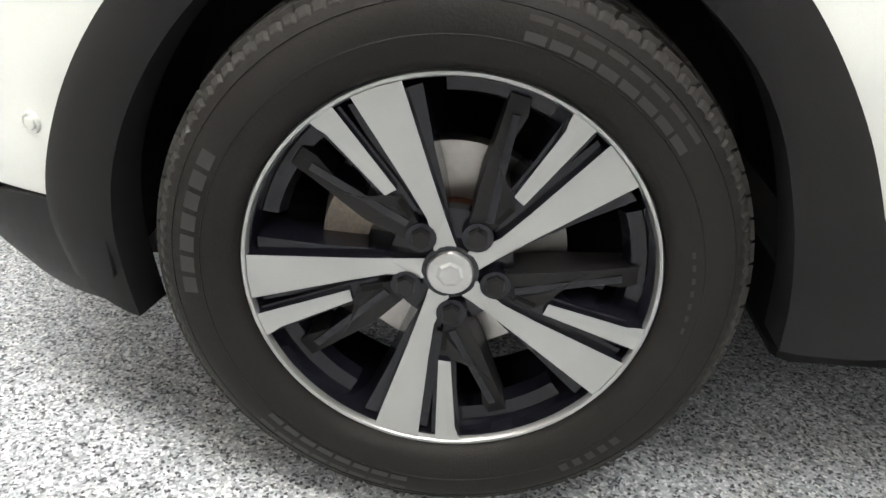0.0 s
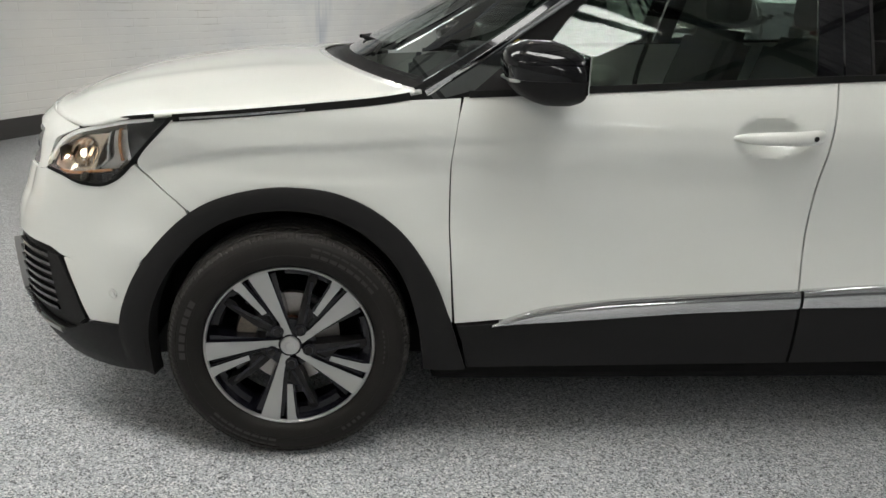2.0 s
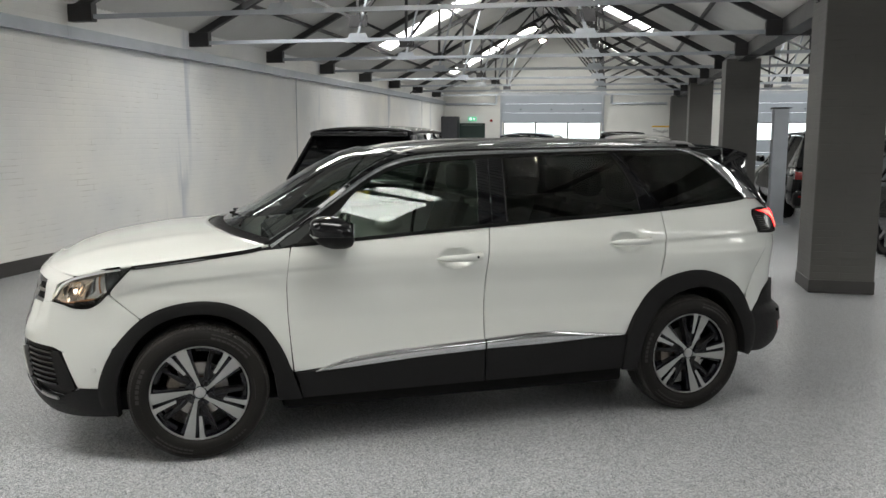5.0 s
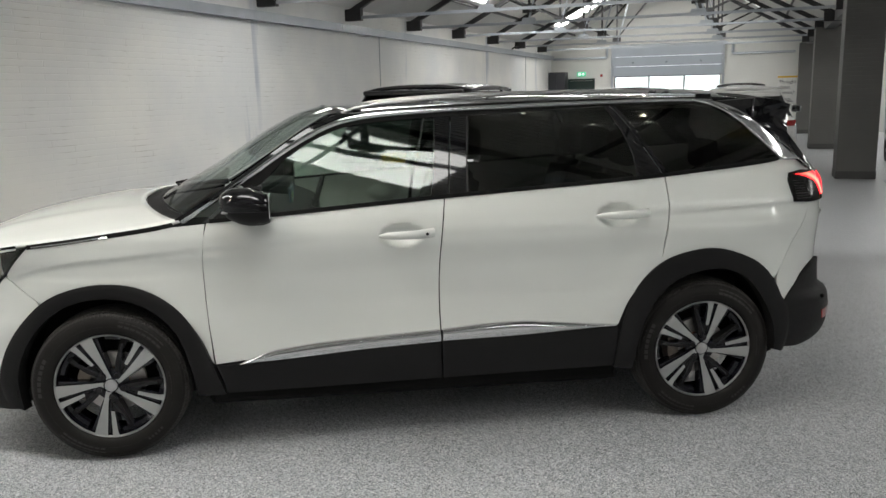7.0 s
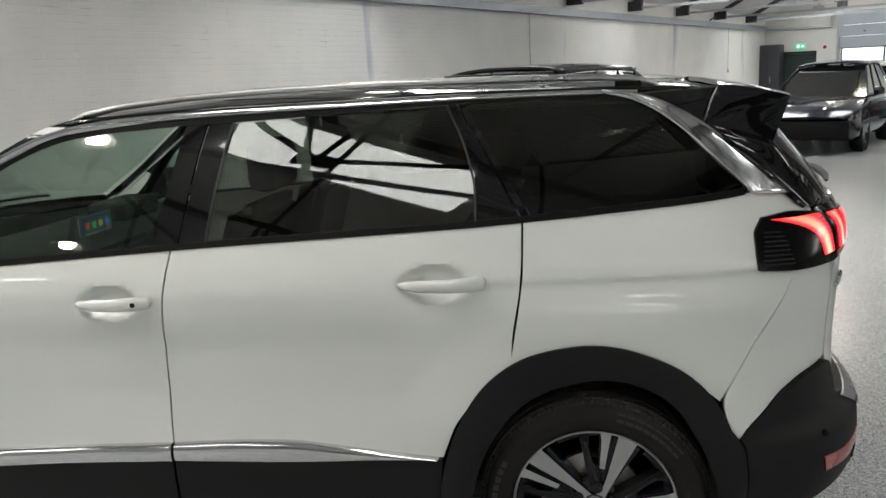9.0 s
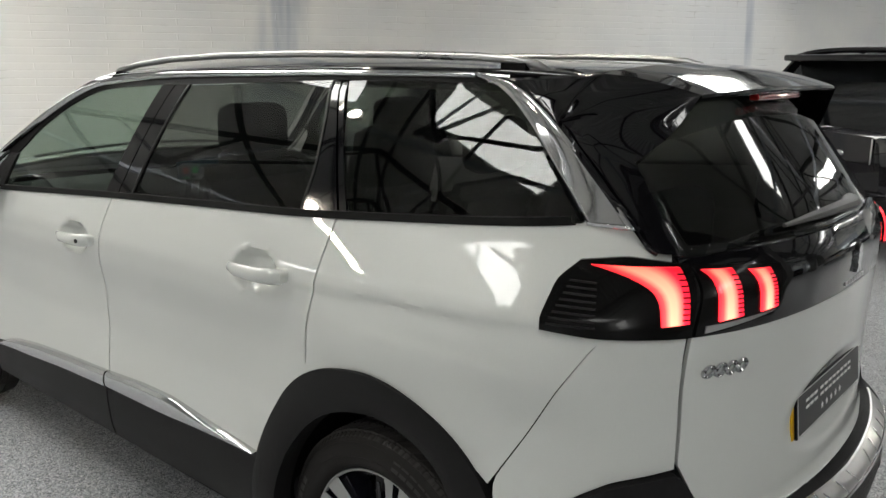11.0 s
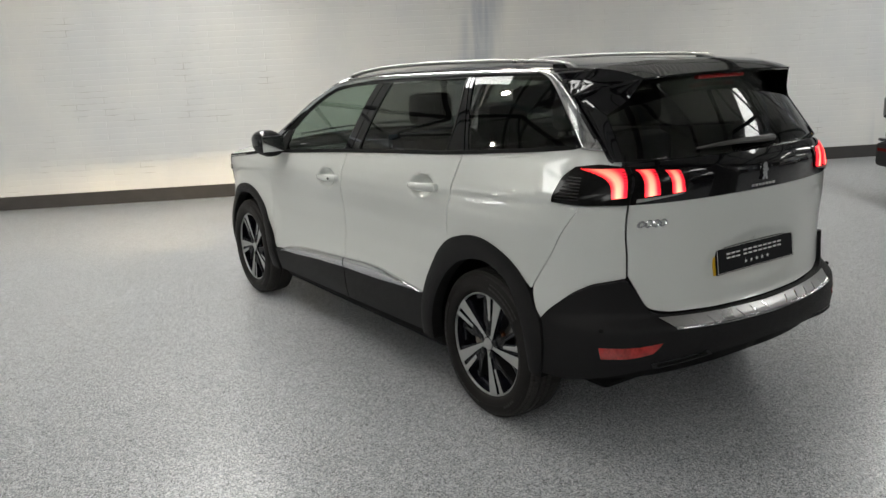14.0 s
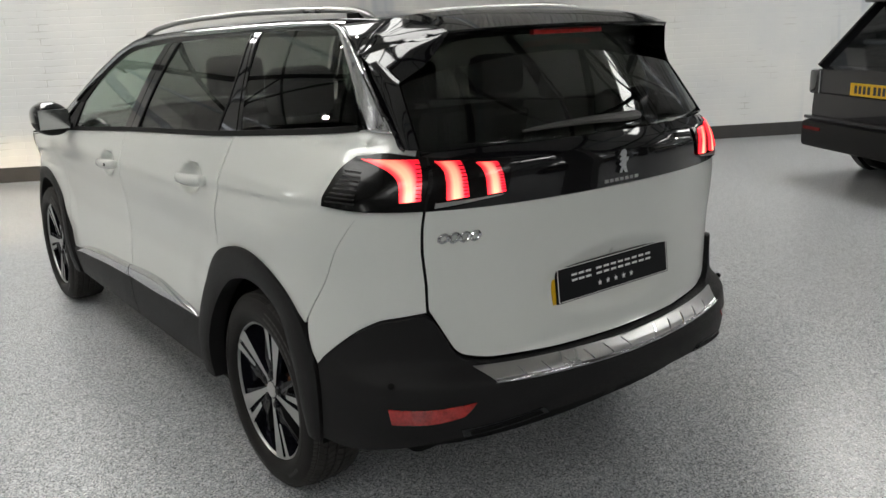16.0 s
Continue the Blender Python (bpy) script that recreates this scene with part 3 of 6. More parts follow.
def band(pts, w):
    """Rows for a strip of width w along points (t, z)."""
    p = resample(pts, 30)
    d = np.gradient(p, axis=0)
    d /= np.hypot(*d.T)[:, None]
    nrm = np.stack([-d[:, 1], d[:, 0]], -1)
    ww = np.asarray(w if np.ndim(w) else [w, w], float)
    half = np.interp(np.linspace(0, 1, 31), np.linspace(0, 1, len(ww)), ww)[:, None] / 2
    return [[tuple(v) for v in p - nrm * half], [tuple(v) for v in p + nrm * half]]


def tube(bm, pts, r, seg=8, squash=1.0):
    """A round bar along points, with closed ends."""
    P = [Vector(p) for p in pts]
    rings = []
    for i, p in enumerate(P):
        d = (P[min(i + 1, len(P) - 1)] - P[max(i - 1, 0)]).normalized()
        a = d.orthogonal() if abs(d.z) > 0.9 else d.cross(Vector((0, 0, 1))).normalized()
        b = a.cross(d)
        rr = r[i] if isinstance(r, (list, tuple)) else r
        rings.append([bm.verts.new(p + a * (rr * math.cos(2 * math.pi * k / seg)) + b * (rr * squash * math.sin(2 * math.pi * k / seg))) for k in range(seg)])
    for A_, B_ in zip(rings, rings[1:]):
        for k in range(seg):
            bm.faces.new((A_[k], A_[(k + 1) % seg], B_[(k + 1) % seg], B_[k]))
    bm.faces.new(rings[0][::-1])
    bm.faces.new(rings[-1])


def revolve(bm, prof, seg, closed=False, notch=None):
    """Turns (radius, y) points about the y axis."""
    rings = []
    for k in range(seg):
        a = 2 * math.pi * k / seg
        ring = []
        for i, (r, y) in enumerate(prof):
            if notch and i in notch[0] and k % notch[1] == 0:
                r -= notch[2]
            ring.append(bm.verts.new((r * math.cos(a), y, r * math.sin(a))))
        rings.append(ring)
    for k in range(seg):
        A_, B_ = rings[k], rings[(k + 1) % seg]
        for i in range(len(prof) - (0 if closed else 1)):
            j = (i + 1) % len(prof)
            bm.faces.new((A_[i], A_[j], B_[j], B_[i]))


def blob(bm, pts, lift, base, mats=(0, 1)):
    """A plate with outline pts (x, z) whose front sits at y = lift(x, z) and whose back is at y = base; front face gets mats[0]."""
    a = [bm.verts.new((x, lift(x, z), z)) for x, z in pts]
    b = [bm.verts.new((x, base, z)) for x, z in pts]
    f = bm.faces.new(a)
    f.material_index = mats[0]
    for i in range(len(pts)):
        j = (i + 1) % len(pts)
        q = bm.faces.new((a[i], b[i], b[j], a[j]))
        q.material_index = mats[1]


# ---- a wheel, its outer face towards -y, axle at the origin ----
def wheel(turn, parent, name="wheel"):
    w = new(name)
    w.parent = parent
    prof = [(.236, .085), (.245, .10), (.285, .108), (.318, .104), (.336, .088), (.342, .07), (.3455, .03), (.346, 0), (.3455, -.03), (.3435, -.066), (.343, -.078), (.338, -.087),
            (.327, -.099), (.306, -.1085), (.282, -.1115), (.262, -.108), (.2515, -.1), (.2475, -.092), (.2455, -.085), (.236, -.08)]
    bm = bmesh.new()
    revolve(bm, prof, 480, closed=True, notch=((8, 9, 10, 11), 4, .0030))
    tyre = part("tyre", bm, M_TYRE, w, "worn black rubber tyre with dusty tread", smooth=True, angle=32)
    # five ribs of tread blocks with slanted sipes and four grooves between them
    for k, y in enumerate((-.066, -.033, 0, .033, .066)):
        hi, slant, wide = (.3495, .3518, .3525, .3518, .3495)[k], (-1.6, 1.0, -.8, 1.0, 1.6)[k], (.0145, .0125, .0125, .0125, .0145)[k]
        bm = bmesh.new()
        for q in range(76):
            vs = []
            for r in (hi - .010, hi):
                for da, dy in ((.25, -1), (4.2, -1), (4.2, 1), (.25, 1)):
                    a = radians(q * 360 / 76 + da + slant * dy)
                    rr = r - (.0028 if k in (0, 4) and dy * y > 0 else 0)
                    vs.append(bm.verts.new((rr * math.cos(a), y + dy * wide, rr * math.sin(a))))
            for f in ((4, 5, 6, 7), (0, 4, 7, 3), (1, 2, 6, 5), (0, 1, 5, 4), (3, 7, 6, 2)):
                bm.faces.new([vs[v] for v in f])
        part("tread_rib", bm, M_TYREDUST, tyre)
    bm = bmesh.new()
    revolve(bm, [(.3415, -.0835), (.3395, -.0865), (.3345, -.0935), (.3325, -.0945)], 480, notch=((0, 1, 2, 3), 4, .0034))
    part("shoulder_ring", bm, M_TYREDUST, tyre)
    # raised bars stand for the maker's marks on the sidewall
    def arcs(nm, a0, a1, count, r0, r1, gap, y):
        for i in range(count):
            s, e = a0 + (a1 - a0) * (i + gap / 2) / count, a0 + (a1 - a0) * (i + 1 - gap / 2) / count
            b_ = bmesh.new()
            v = []
            for k in range(5):
                a = radians(s + (e - s) * k / 4)
                v.append([b_.verts.new((r * math.cos(a), yy, r * math.sin(a))) for r, yy in ((r0, y(r0)), (r1, y(r1)))])
            for p_, q_ in zip(v, v[1:]):
                b_.faces.new((p_[0], p_[1], q_[1], q_[0]))
            part(nm, b_, M_MARK, tyre)
    flank = lambda r: -(float(np.interp(r, [.2515, .262, .282, .306, .327], [.1, .108, .1115, .1085, .099])) + .0012)
    arcs("sidewall_mark", 36, 78, 8, .290, .316, .16, flank)
    arcs("sidewall_mark", 150, 186, 7, .293, .310, .25, flank)
    arcs("sidewall_mark", 222, 262, 8, .290, .316, .16, flank)
    arcs("sidewall_mark", -60, -42, 5, .292, .304, .4, flank)
    arcs("sidewall_mark", -10, 14, 7, .272, .276, .5, flank)
    for r in (.2865, .3215):
        bm = bmesh.new()
        revolve(bm, [(r - .0008, flank(r) + .0008), (r, flank(r)), (r + .0008, flank(r) + .0008)], 120)
        part("sidewall_line", bm, M_TYRE, tyre)
    # rim
    rim = new("rim")
    rim.parent = w
    rim["label"] = "two tone alloy rim, machined face, black pockets"
    bm = bmesh.new()
    revolve(bm, [(.2265, .07), (.229, -.02), (.2335, -.066), (.2362, -.083), (.2372, -.083), (.2385, -.06), (.2385, .07)], 120, closed=True)
    part("barrel", bm, M_ALUDARK, rim, smooth=True, angle=50)
    bm = bmesh.new()
    revolve(bm, [(.2372, -.081), (.2380, -.0885), (.2402, -.0915), (.2440, -.0915), (.2462, -.088), (.2462, -.081)], 120, closed=True)
    part("flange", bm, M_ALU, rim, "bright machined rim lip", smooth=True, angle=50)
    face = lambda x, z: -(.074 + .016 * min(1, max(0, (math.hypot(x, z) - .04) / .19)))
    rot = lambda pts, a: [(x * math.cos(a) - z * math.sin(a), x * math.sin(a) + z * math.cos(a)) for x, z in pts]
    for k in range(5):
        a = radians(turn + 72 * k)
        # broad machined spoke; a black shoulder on each flank
        bm = bmesh.new()
        pts = rot([(.022, -.017), (.045, -.0165), (.075, -.0165), (.12, -.0175), (.2377, -.0215), (.2387, .008), (.2362, .0365), (.12, .0125), (.075, .0045), (.045, .006), (.022, .014)], a)
        blob(bm, pts, face, -.03)
        part("spoke", bm, [M_ALU, M_ALUDARK], rim, "machined bright spoke")
        bm = bmesh.new()
        pts = rot([(.06, -.018), (.10, -.0245), (.15, -.029), (.226, -.040), (.226, .045), (.10, .022), (.072, .012)], a)
        blob(bm, pts, lambda x, z: face(x, z) + .012, -.015, (0, 0))
        part("spoke_flank", bm, M_ALUDARK, rim)
        # narrow machined blade beside it
        bm = bmesh.new()
        pts = rot([(.1165, .0405), (.1195, .0255), (.2325, .0590), (.2275, .0755), (.2225, .0885), (.214, .0835), (.205, .0765)], a)
        blob(bm, pts, face, -.03)
        part("blade", bm, [M_ALU, M_ALUDARK], rim, "narrow machined blade")
        bm = bmesh.new()
        pts = rot([(.085, .012), (.119, .0195), (.228, .052), (.220, .090), (.205, .083), (.15, .0595), (.112, .046), (.085, .036)], a)
        blob(bm, pts, lambda x, z: face(x, z) + .007, -.02, (0, 0))
        part("blade_flank", bm, M_ALUDARK, rim)
        # grey wing-shaped insert
        bm = bmesh.new()
        pts = rot([(.0675, .0165), (.085, .0185), (.1075, .0235), (.1165, .043), (.117, .055), (.1225, .077), (.136, .0855), (.177, .104), (.190, .117), (.176, .136), (.139, .1075), (.094, .074), (.052, .036)], a)
        blob(bm, pts, lambda x, z: face(x, z) + .0035 + .022 * max(0, (math.hypot(x, z) - .12) / .08), -.02, (0, 0))
        part("insert", bm, M_GUN, rim, "dark grey plastic wheel insert")
        # raised rib along the insert and a slot beside the blade
        for q0, q1, wd, lift, mt in (((.075, .028), (.168, .114), .0045, .0045, M_ALUDARK), ((.080, .0215), (.106, .0275), .003, .001, M_DARK)):
            bm = bmesh.new()
            dx, dz = q1[0] - q0[0], q1[1] - q0[1]
            ln = math.hypot(dx, dz)
            ox, oz = -dz / ln * wd, dx / ln * wd
            blob(bm, rot([(q0[0] - ox, q0[1] - oz), (q1[0] - ox, q1[1] - oz), (q1[0] + ox, q1[1] + oz), (q0[0] + ox, q0[1] + oz)], a), lambda x, z: face(x, z) + .0035 + .022 * max(0, (math.hypot(x, z) - .12) / .08) - lift, -.02, (0, 0))
            part("insert_rib", bm, mt, rim)
        bm = bmesh.new()
        pts = rot([(.170, .131), (.186, .113), (.207, .111), (.187, .142)], a)
        blob(bm, pts, lambda x, z: -.045 + .02 * (math.hypot(x, z) - .2) / .03, -.005, (0, 0))
        part("insert_root", bm, M_ALUDARK, rim)
        # inner hoop segment between the spokes
        bm = bmesh.new()
        for s in range(8):
            b0, b1 = radians(turn + 72 * k + 16 + 5.0 * s), radians(turn + 72 * k + 16 + 5.0 * (s + 1))
            vs = [bm.verts.new((r * math.cos(b), y, r * math.sin(b))) for b in (b0, b1) for r, y in ((.206, -.035), (.214, -.052), (.2315, -.056))]
            bm.faces.new((vs[0], vs[1], vs[4], vs[3]))
            bm.faces.new((vs[1], vs[2], vs[5], vs[4]))
        part("hoop", bm, M_ALUDARK, rim, smooth=True)
        # bolt in its well
        b = a + radians(20)
        bm = bmesh.new()
        bmesh.ops.create_cone(bm, cap_ends=True, segments=20, radius1=.0185, radius2=.0185, depth=.012, matrix=pose(.056 * math.cos(b), -.0705, .056 * math.sin(b), 90))
        part("bolt_well", bm, M_ALUDARK, rim)
        bm = bmesh.new()
        bmesh.ops.create_cone(bm, cap_ends=True, segments=6, radius1=.0135, radius2=.0115, depth=.014, matrix=pose(.056 * math.cos(b), -.0765, .056 * math.sin(b), 90))
        part("wheel_bolt", bm, M_GUN, rim, "dark hexagonal wheel bolt")
    bm = bmesh.new()
    revolve(bm, [(.0, -.04), (.075, -.04), (.075, -.058), (.040, -.062), (.034, -.0745), (.0, -.0745)], 48)
    part("hub", bm, M_ALUDARK, rim, smooth=True)
    bm = bmesh.new()
    revolve(bm, [(.0, -.0815), (.018, -.0812), (.0265, -.0795), (.0285, -.0765), (.0285, -.072)], 40)
    cap = part("centre_cap", bm, M_SATIN, w, "silver centre cap with embossed shape", smooth=True)
    bm = bmesh.new()
    bmesh.ops.create_cone(bm, cap_ends=True, segments=7, radius1=.017, radius2=.013, depth=.0022, matrix=pose(0, -.0823, 0, 90, 0, 0))
    part("emblem", bm, M_SATIN, cap)
    # brake
    bm = bmesh.new()
    revolve(bm, [(.07, -.012), (.142, -.012), (.142, .012), (.07, .012)], 64, closed=True)
    part("brake_disc", bm, M_DISC, w, "bare steel brake disc", smooth=True)
    bm = bmesh.new()
    revolve(bm, [(0, -.03), (.066, -.03), (.072, .012), (0, .012)], 40)
    part("disc_bell", bm, M_RUST, w, "rusty brake disc hub", smooth=True)
    bm = bmesh.new()
    for s in range(9):
        b0, b1 = radians(140 + 9 * s), radians(149 + 9 * s)
        vs = [bm.verts.new((r * math.cos(b), y, r * math.sin(b))) for b in (b0, b1) for r, y in ((.105, -.032), (.160, -.032), (.168, .03), (.10, .03))]
        for q in ((0, 1, 5, 4), (1, 2, 6, 5), (3, 0, 4, 7)):
            bm.faces.new([vs[i] for i in q])
    bmesh.ops.remove_doubles(bm, verts=bm.verts, dist=1e-4)
    part("caliper", bm, M_IRON, w, "worn brake caliper", smooth=True)
    return w


# ---- the white car ----
# tailgate outline: shut line, spoiler edge, lip and glass edge, from the lamp up to the middle of the roof
GATE_OUT = [(3.457, .651, 1.226), (3.39, .643, 1.283), (3.31, .632, 1.352), (3.235, .618, 1.42), (3.176, .602, 1.474), (3.20, .563, 1.535), (3.231, .513, 1.582), (3.235, .43, 1.592), (3.22, .22, 1.603), (3.21, 0, 1.606)]
GATE_CREASE = [(3.183, .605, 1.474), (3.27, .563, 1.498), (3.36, .516, 1.522), (3.446, .474, 1.540), (3.460, .40, 1.5435), (3.466, .28, 1.547), (3.471, .14, 1.549), (3.472, 0, 1.550)]
GATE_REAR = [(3.446, .474, 1.540), (3.425, .50, 1.492), (3.402, .53, 1.448), (3.367, .600, 1.400), (3.41, .611, 1.342), (3.452, .621, 1.284), (3.494, .630, 1.226)]
GATE_TOP = [(3.367, .600, 1.400), (3.345, .565, 1.447), (3.335, .50, 1.488), (3.345, .40, 1.507), (3.37, .28, 1.515), (3.385, .14, 1.520), (3.39, 0, 1.522)]
# raised flares round the wheel arches
FLARE = [(0, .352, .47, .18, -.018), (2.84, .352, .51, .18, -.016), (.12, .885, .60, .055, .004), (2.98, 1.02, .80, .05, .004),
         (None, [(-.42, .84), (-.37, .875), (-.264, .905), (-.09, .935), (.142, .95), (.443, .972), (.7, .984), (1.0, .995)], [0, .7, 1, 1, 1, .8, .4, 0], .10, .008),
         (None, [(2.0, 1.02), (2.3, 1.038), (2.632, 1.055), (2.806, 1.062), (3.026, 1.07), (3.4, 1.085)], [0, 0, .55, 1, 1, 1], .10, .0085)]
car = tagged(new("car"), "pearl white seven seat family car with gloss black roof", "car")
for side, nm in ((1, "left"), (-1, "right")):
    L = dict(parent=car, side=side)
    panel("front_door", [[(.478, .43), (1.519, .53)], [(.462, .60), (1.517, .62)], [(.453, .72), (1.518, .76)], [(.449, .905), (1.525, .90)], [(.461, 1.02), (1.538, 1.02)], [(.477, 1.083), (.70, 1.098), (1.556, 1.158)]],
          M_PAINT, n=100, m=60, dent=FLARE + [(1.355, .998, .112, .060, .038)], label="pearl white front door", **L)
    panel("rear_door", [[(1.525, .535), (2.39, .515)], [(1.523, .62), (2.43, .62)], [(1.523, .70), (2.490, .70)], [(1.524, .79), (2.600, .795)], [(1.528, .84), (2.604, .845)], [(1.531, .9), (2.608, .9)], [(1.544, 1.02), (2.63, 1.02)], [(1.554, 1.1), (2.637, 1.1)], [(1.562, 1.158), (2.637, 1.214)]],
          M_PAINT, n=100, m=60, dent=FLARE + [(2.385, 1.05, .112, .060, .038)], label="pearl white rear door", **L)
    panel("fender", [[(-.257, .742), (-.139, .80), (.005, .82), (.169, .80), (.311, .708), (.408, .572), (.470, .43)], [(-.421, .875), (-.1, .89), (.2, .84), (.449, .72)], [(-.365, .945), (0, .965), (.445, .90)], [(-.302, 1.008), (-.039, 1.032), (.253, 1.066), (.468, 1.08)]],
          M_PAINT, n=70, m=40, dent=FLARE, label="pearl white front wing", **L)
    panel("quarter_panel", [[(2.595, .795), (2.697, .846), (2.869, .868), (3.040, .812), (3.130, .752), (3.190, .702)], [(2.609, .86), (2.87, .935), (3.10, .91), (3.266, .82)], [(2.628, .97), (2.9, .99), (3.336, .936)], [(2.642, 1.07), (3.416, 1.058)], [(2.643, 1.13), (3.5, 1.12)], [(2.643, 1.18), (3.53, 1.18)], [(2.643, 1.216), (2.9, 1.236), (3.33, 1.272), (3.465, 1.266), (3.50, 1.248), (3.54, 1.222)]],
          M_PAINT, n=70, m=44, dent=FLARE, label="pearl white rear quarter panel", **L)
    panel("bumper_corner", [[(3.232, .585), (3.31, .65), (3.38, .705), (3.46, .745), (3.60, .768)], [(3.193, .70), (3.60, .80)], [(3.269, .82), (3.60, .86)], [(3.339, .936), (3.60, .95)], [(3.419, 1.06), (3.601, 1.066)]],
          M_PAINT, n=30, m=26, dent=FLARE, label="pearl white rear bumper corner", **L)
    # black grained cladding
    fo = [(-.478, .30), (-.483, .396), (-.443, .524), (-.375, .644), (-.263, .76), (-.139, .812), (.005, .834), (.169, .812), (.317, .716), (.413, .576), (.461, .452), (.515, .285)]
    fi = [(-.385, .252), (-.383, .432), (-.327, .572), (-.231, .68), (-.123, .736), (.005, .754), (.133, .732), (.237, .664), (.317, .576), (.365, .412), (.378, .29)]
    fi = [(x * 1.03, .352 + (z - .352) * 1.035) for x, z in fi]
    panel("arch_trim", [soft(fi), soft(fo)], M_CLAD, n=90, m=6, off=.027, thick=.06, bulge=.007, label="black grained wheel arch trim", **L)
    ro = [(2.369, .3), (2.393, .516), (2.477, .7), (2.585, .808), (2.697, .856), (2.869, .882), (3.045, .824), (3.137, .76), (3.195, .68), (3.232, .59), (3.243, .45), (3.24, .33)]
    ri = [(2.469, .292), (2.489, .44), (2.541, .576), (2.653, .704), (2.805, .757), (2.937, .757), (3.069, .688), (3.149, .532), (3.181, .34)]
    ri = [(2.84 + (x - 2.84) * 1.02, .352 + (z - .352) * 1.03) for x, z in ri]
    panel("arch_trim", [soft(ri), soft(ro)], M_CLAD, n=90, m=6, off=.027, thick=.06, bulge=.007, label="black grained wheel arch trim", **L)
    panel("sill_trim", [[(.521, .285), (1.522, .297)], [(.505, .36), (1.52, .37)], [(.482, .425), (.58, .428), (.732, .476), (.95, .502), (1.52, .533)]], M_CLAD, n=40, m=10, off=.012, thick=.03, label="black grained door sill trim", **L)
    panel("sill_trim", [[(1.531, .297), (2.372, .307)], [(1.53, .38), (2.378, .39)], [(1.528, .535), (1.93, .553), (2.256, .518), (2.388, .512)]], M_CLAD, n=36, m=10, off=.012, thick=.03, label="black grained door sill trim", **L)
    panel("chrome_strip", [[(.578, .424), (.72, .436), (.861, .446), (1.15, .468), (1.52, .484)], [(.59, .432), (.732, .482), (.95, .508), (1.2, .524), (1.52, .540)]], M_CHROME, n=40, m=6, off=.016, thick=.02, bulge=.008, label="polished chrome door strip", **L)
    panel("chrome_strip", [[(1.530, .486), (1.87, .492), (2.12, .502), (2.36, .512)], [(1.530, .541), (1.75, .556), (1.93, .559), (2.15, .536), (2.378, .516)]], M_CHROME, n=36, m=6, off=.016, thick=.02, bulge=.008, label="polished chrome door strip", **L)
    # dark backing behind the shut lines
    for pts in ([(.47, .43), (.451, .72), (.446, .905), (.475, 1.083)], [(1.525, .30), (1.521, .62), (1.521, .76), (1.528, .90), (1.541, 1.02), (1.559, 1.158)], [(2.59, .80), (2.617, .9), (2.64, 1.05), (2.64, 1.214)], [(3.192, .70), (3.2675, .82), (3.3375, .936), (3.4175, 1.06)], [(3.605, .62), (3.605, 1.2)], [(-.28, .765), (-.345, .816), (-.42, .875)]):
        panel("shut_line", band(pts, .024), M_DARK, n=20, m=1, off=-.0165, thick=.004, **L)
    # handles
    for c, z0 in ((1.373, .998), (2.402, 1.05)):
        bm = bmesh.new()
        X, Y, _ = skin(c, z0)
        y = -side * float(Y)
        pts = [(c - .125, y + side * .004, z0 - .003), (c - .10, y - side * .016, z0), (c - .05, y - side * .032, z0 + .002), (c + .03, y - side * .036, z0 + .004), (c + .09, y - side * .030, z0 + .007), (c + .122, y - side * .012, z0 + .008), (c + .126, y + side * .004, z0 + .008)]
        tube(bm, pts, [.004, .0095, .0125, .014, .015, .0145, .010], 12, 1.45)
        h = part("door_handle", bm, M_PAINT, car, "white painted pull handle", smooth=True)
        if c < 2:
            bm = bmesh.new()
            bmesh.ops.create_cone(bm, cap_ends=True, segments=16, radius1=.0075, radius2=.0075, depth=.01, matrix=pose(c + .092, y - side * .041, z0 + .007, 90))
            part("lock_barrel", bm, M_GUN, h, "small grey lock barrel")
    # greenhouse: glass, pillars, bright line
    panel("front_glass", [[(.70, 1.108), (1.497, 1.16)], [(.705, 1.21), (1.51, 1.25)], [(.80, 1.33), (1.525, 1.35)], [(.945, 1.425), (1.535, 1.44)], [(1.10, 1.488), (1.25, 1.506), (1.545, 1.523)]], M_GLASS, n=24, m=14, off=-.008, thick=.004, label="clear front door glass", fair=True, **L)
    panel("rear_glass", [[(1.665, 1.172), (2.505, 1.216)], [(1.675, 1.3), (2.50, 1.33)], [(1.69, 1.42), (2.46, 1.45)], [(1.705, 1.523), (2.40, 1.553)]], M_PRIVACY, n=24, m=14, off=-.008, thick=.004, label="dark privacy glass", fair=True, **L)
    panel("quarter_glass", [[(2.668, 1.226), (3.345, 1.272)], [(2.60, 1.33), (3.287, 1.35)], [(2.525, 1.45), (3.146, 1.45)], [(2.48, 1.52), (3.035, 1.515)], [(2.455, 1.555), (2.975, 1.555)]], M_PRIVACY, n=20, m=14, off=-.006, thick=.004, label="dark privacy glass", fair=True, **L)
    panel("b_pillar", [[(1.497, 1.16), (1.575, 1.164)], [(1.51, 1.25), (1.585, 1.255)], [(1.535, 1.44), (1.605, 1.445)], [(1.545, 1.525), (1.618, 1.53)]], M_GLOSS, n=6, m=10, off=-.004, thick=.012, label="gloss black door pillar", **L)
    panel("b_pillar", [[(1.582, 1.164), (1.665, 1.17)], [(1.592, 1.255), (1.672, 1.26)], [(1.612, 1.445), (1.692, 1.445)], [(1.625, 1.53), (1.705, 1.53)]], M_GLOSS, n=6, m=10, off=-.004, thick=.012, label="gloss black door pillar", **L)
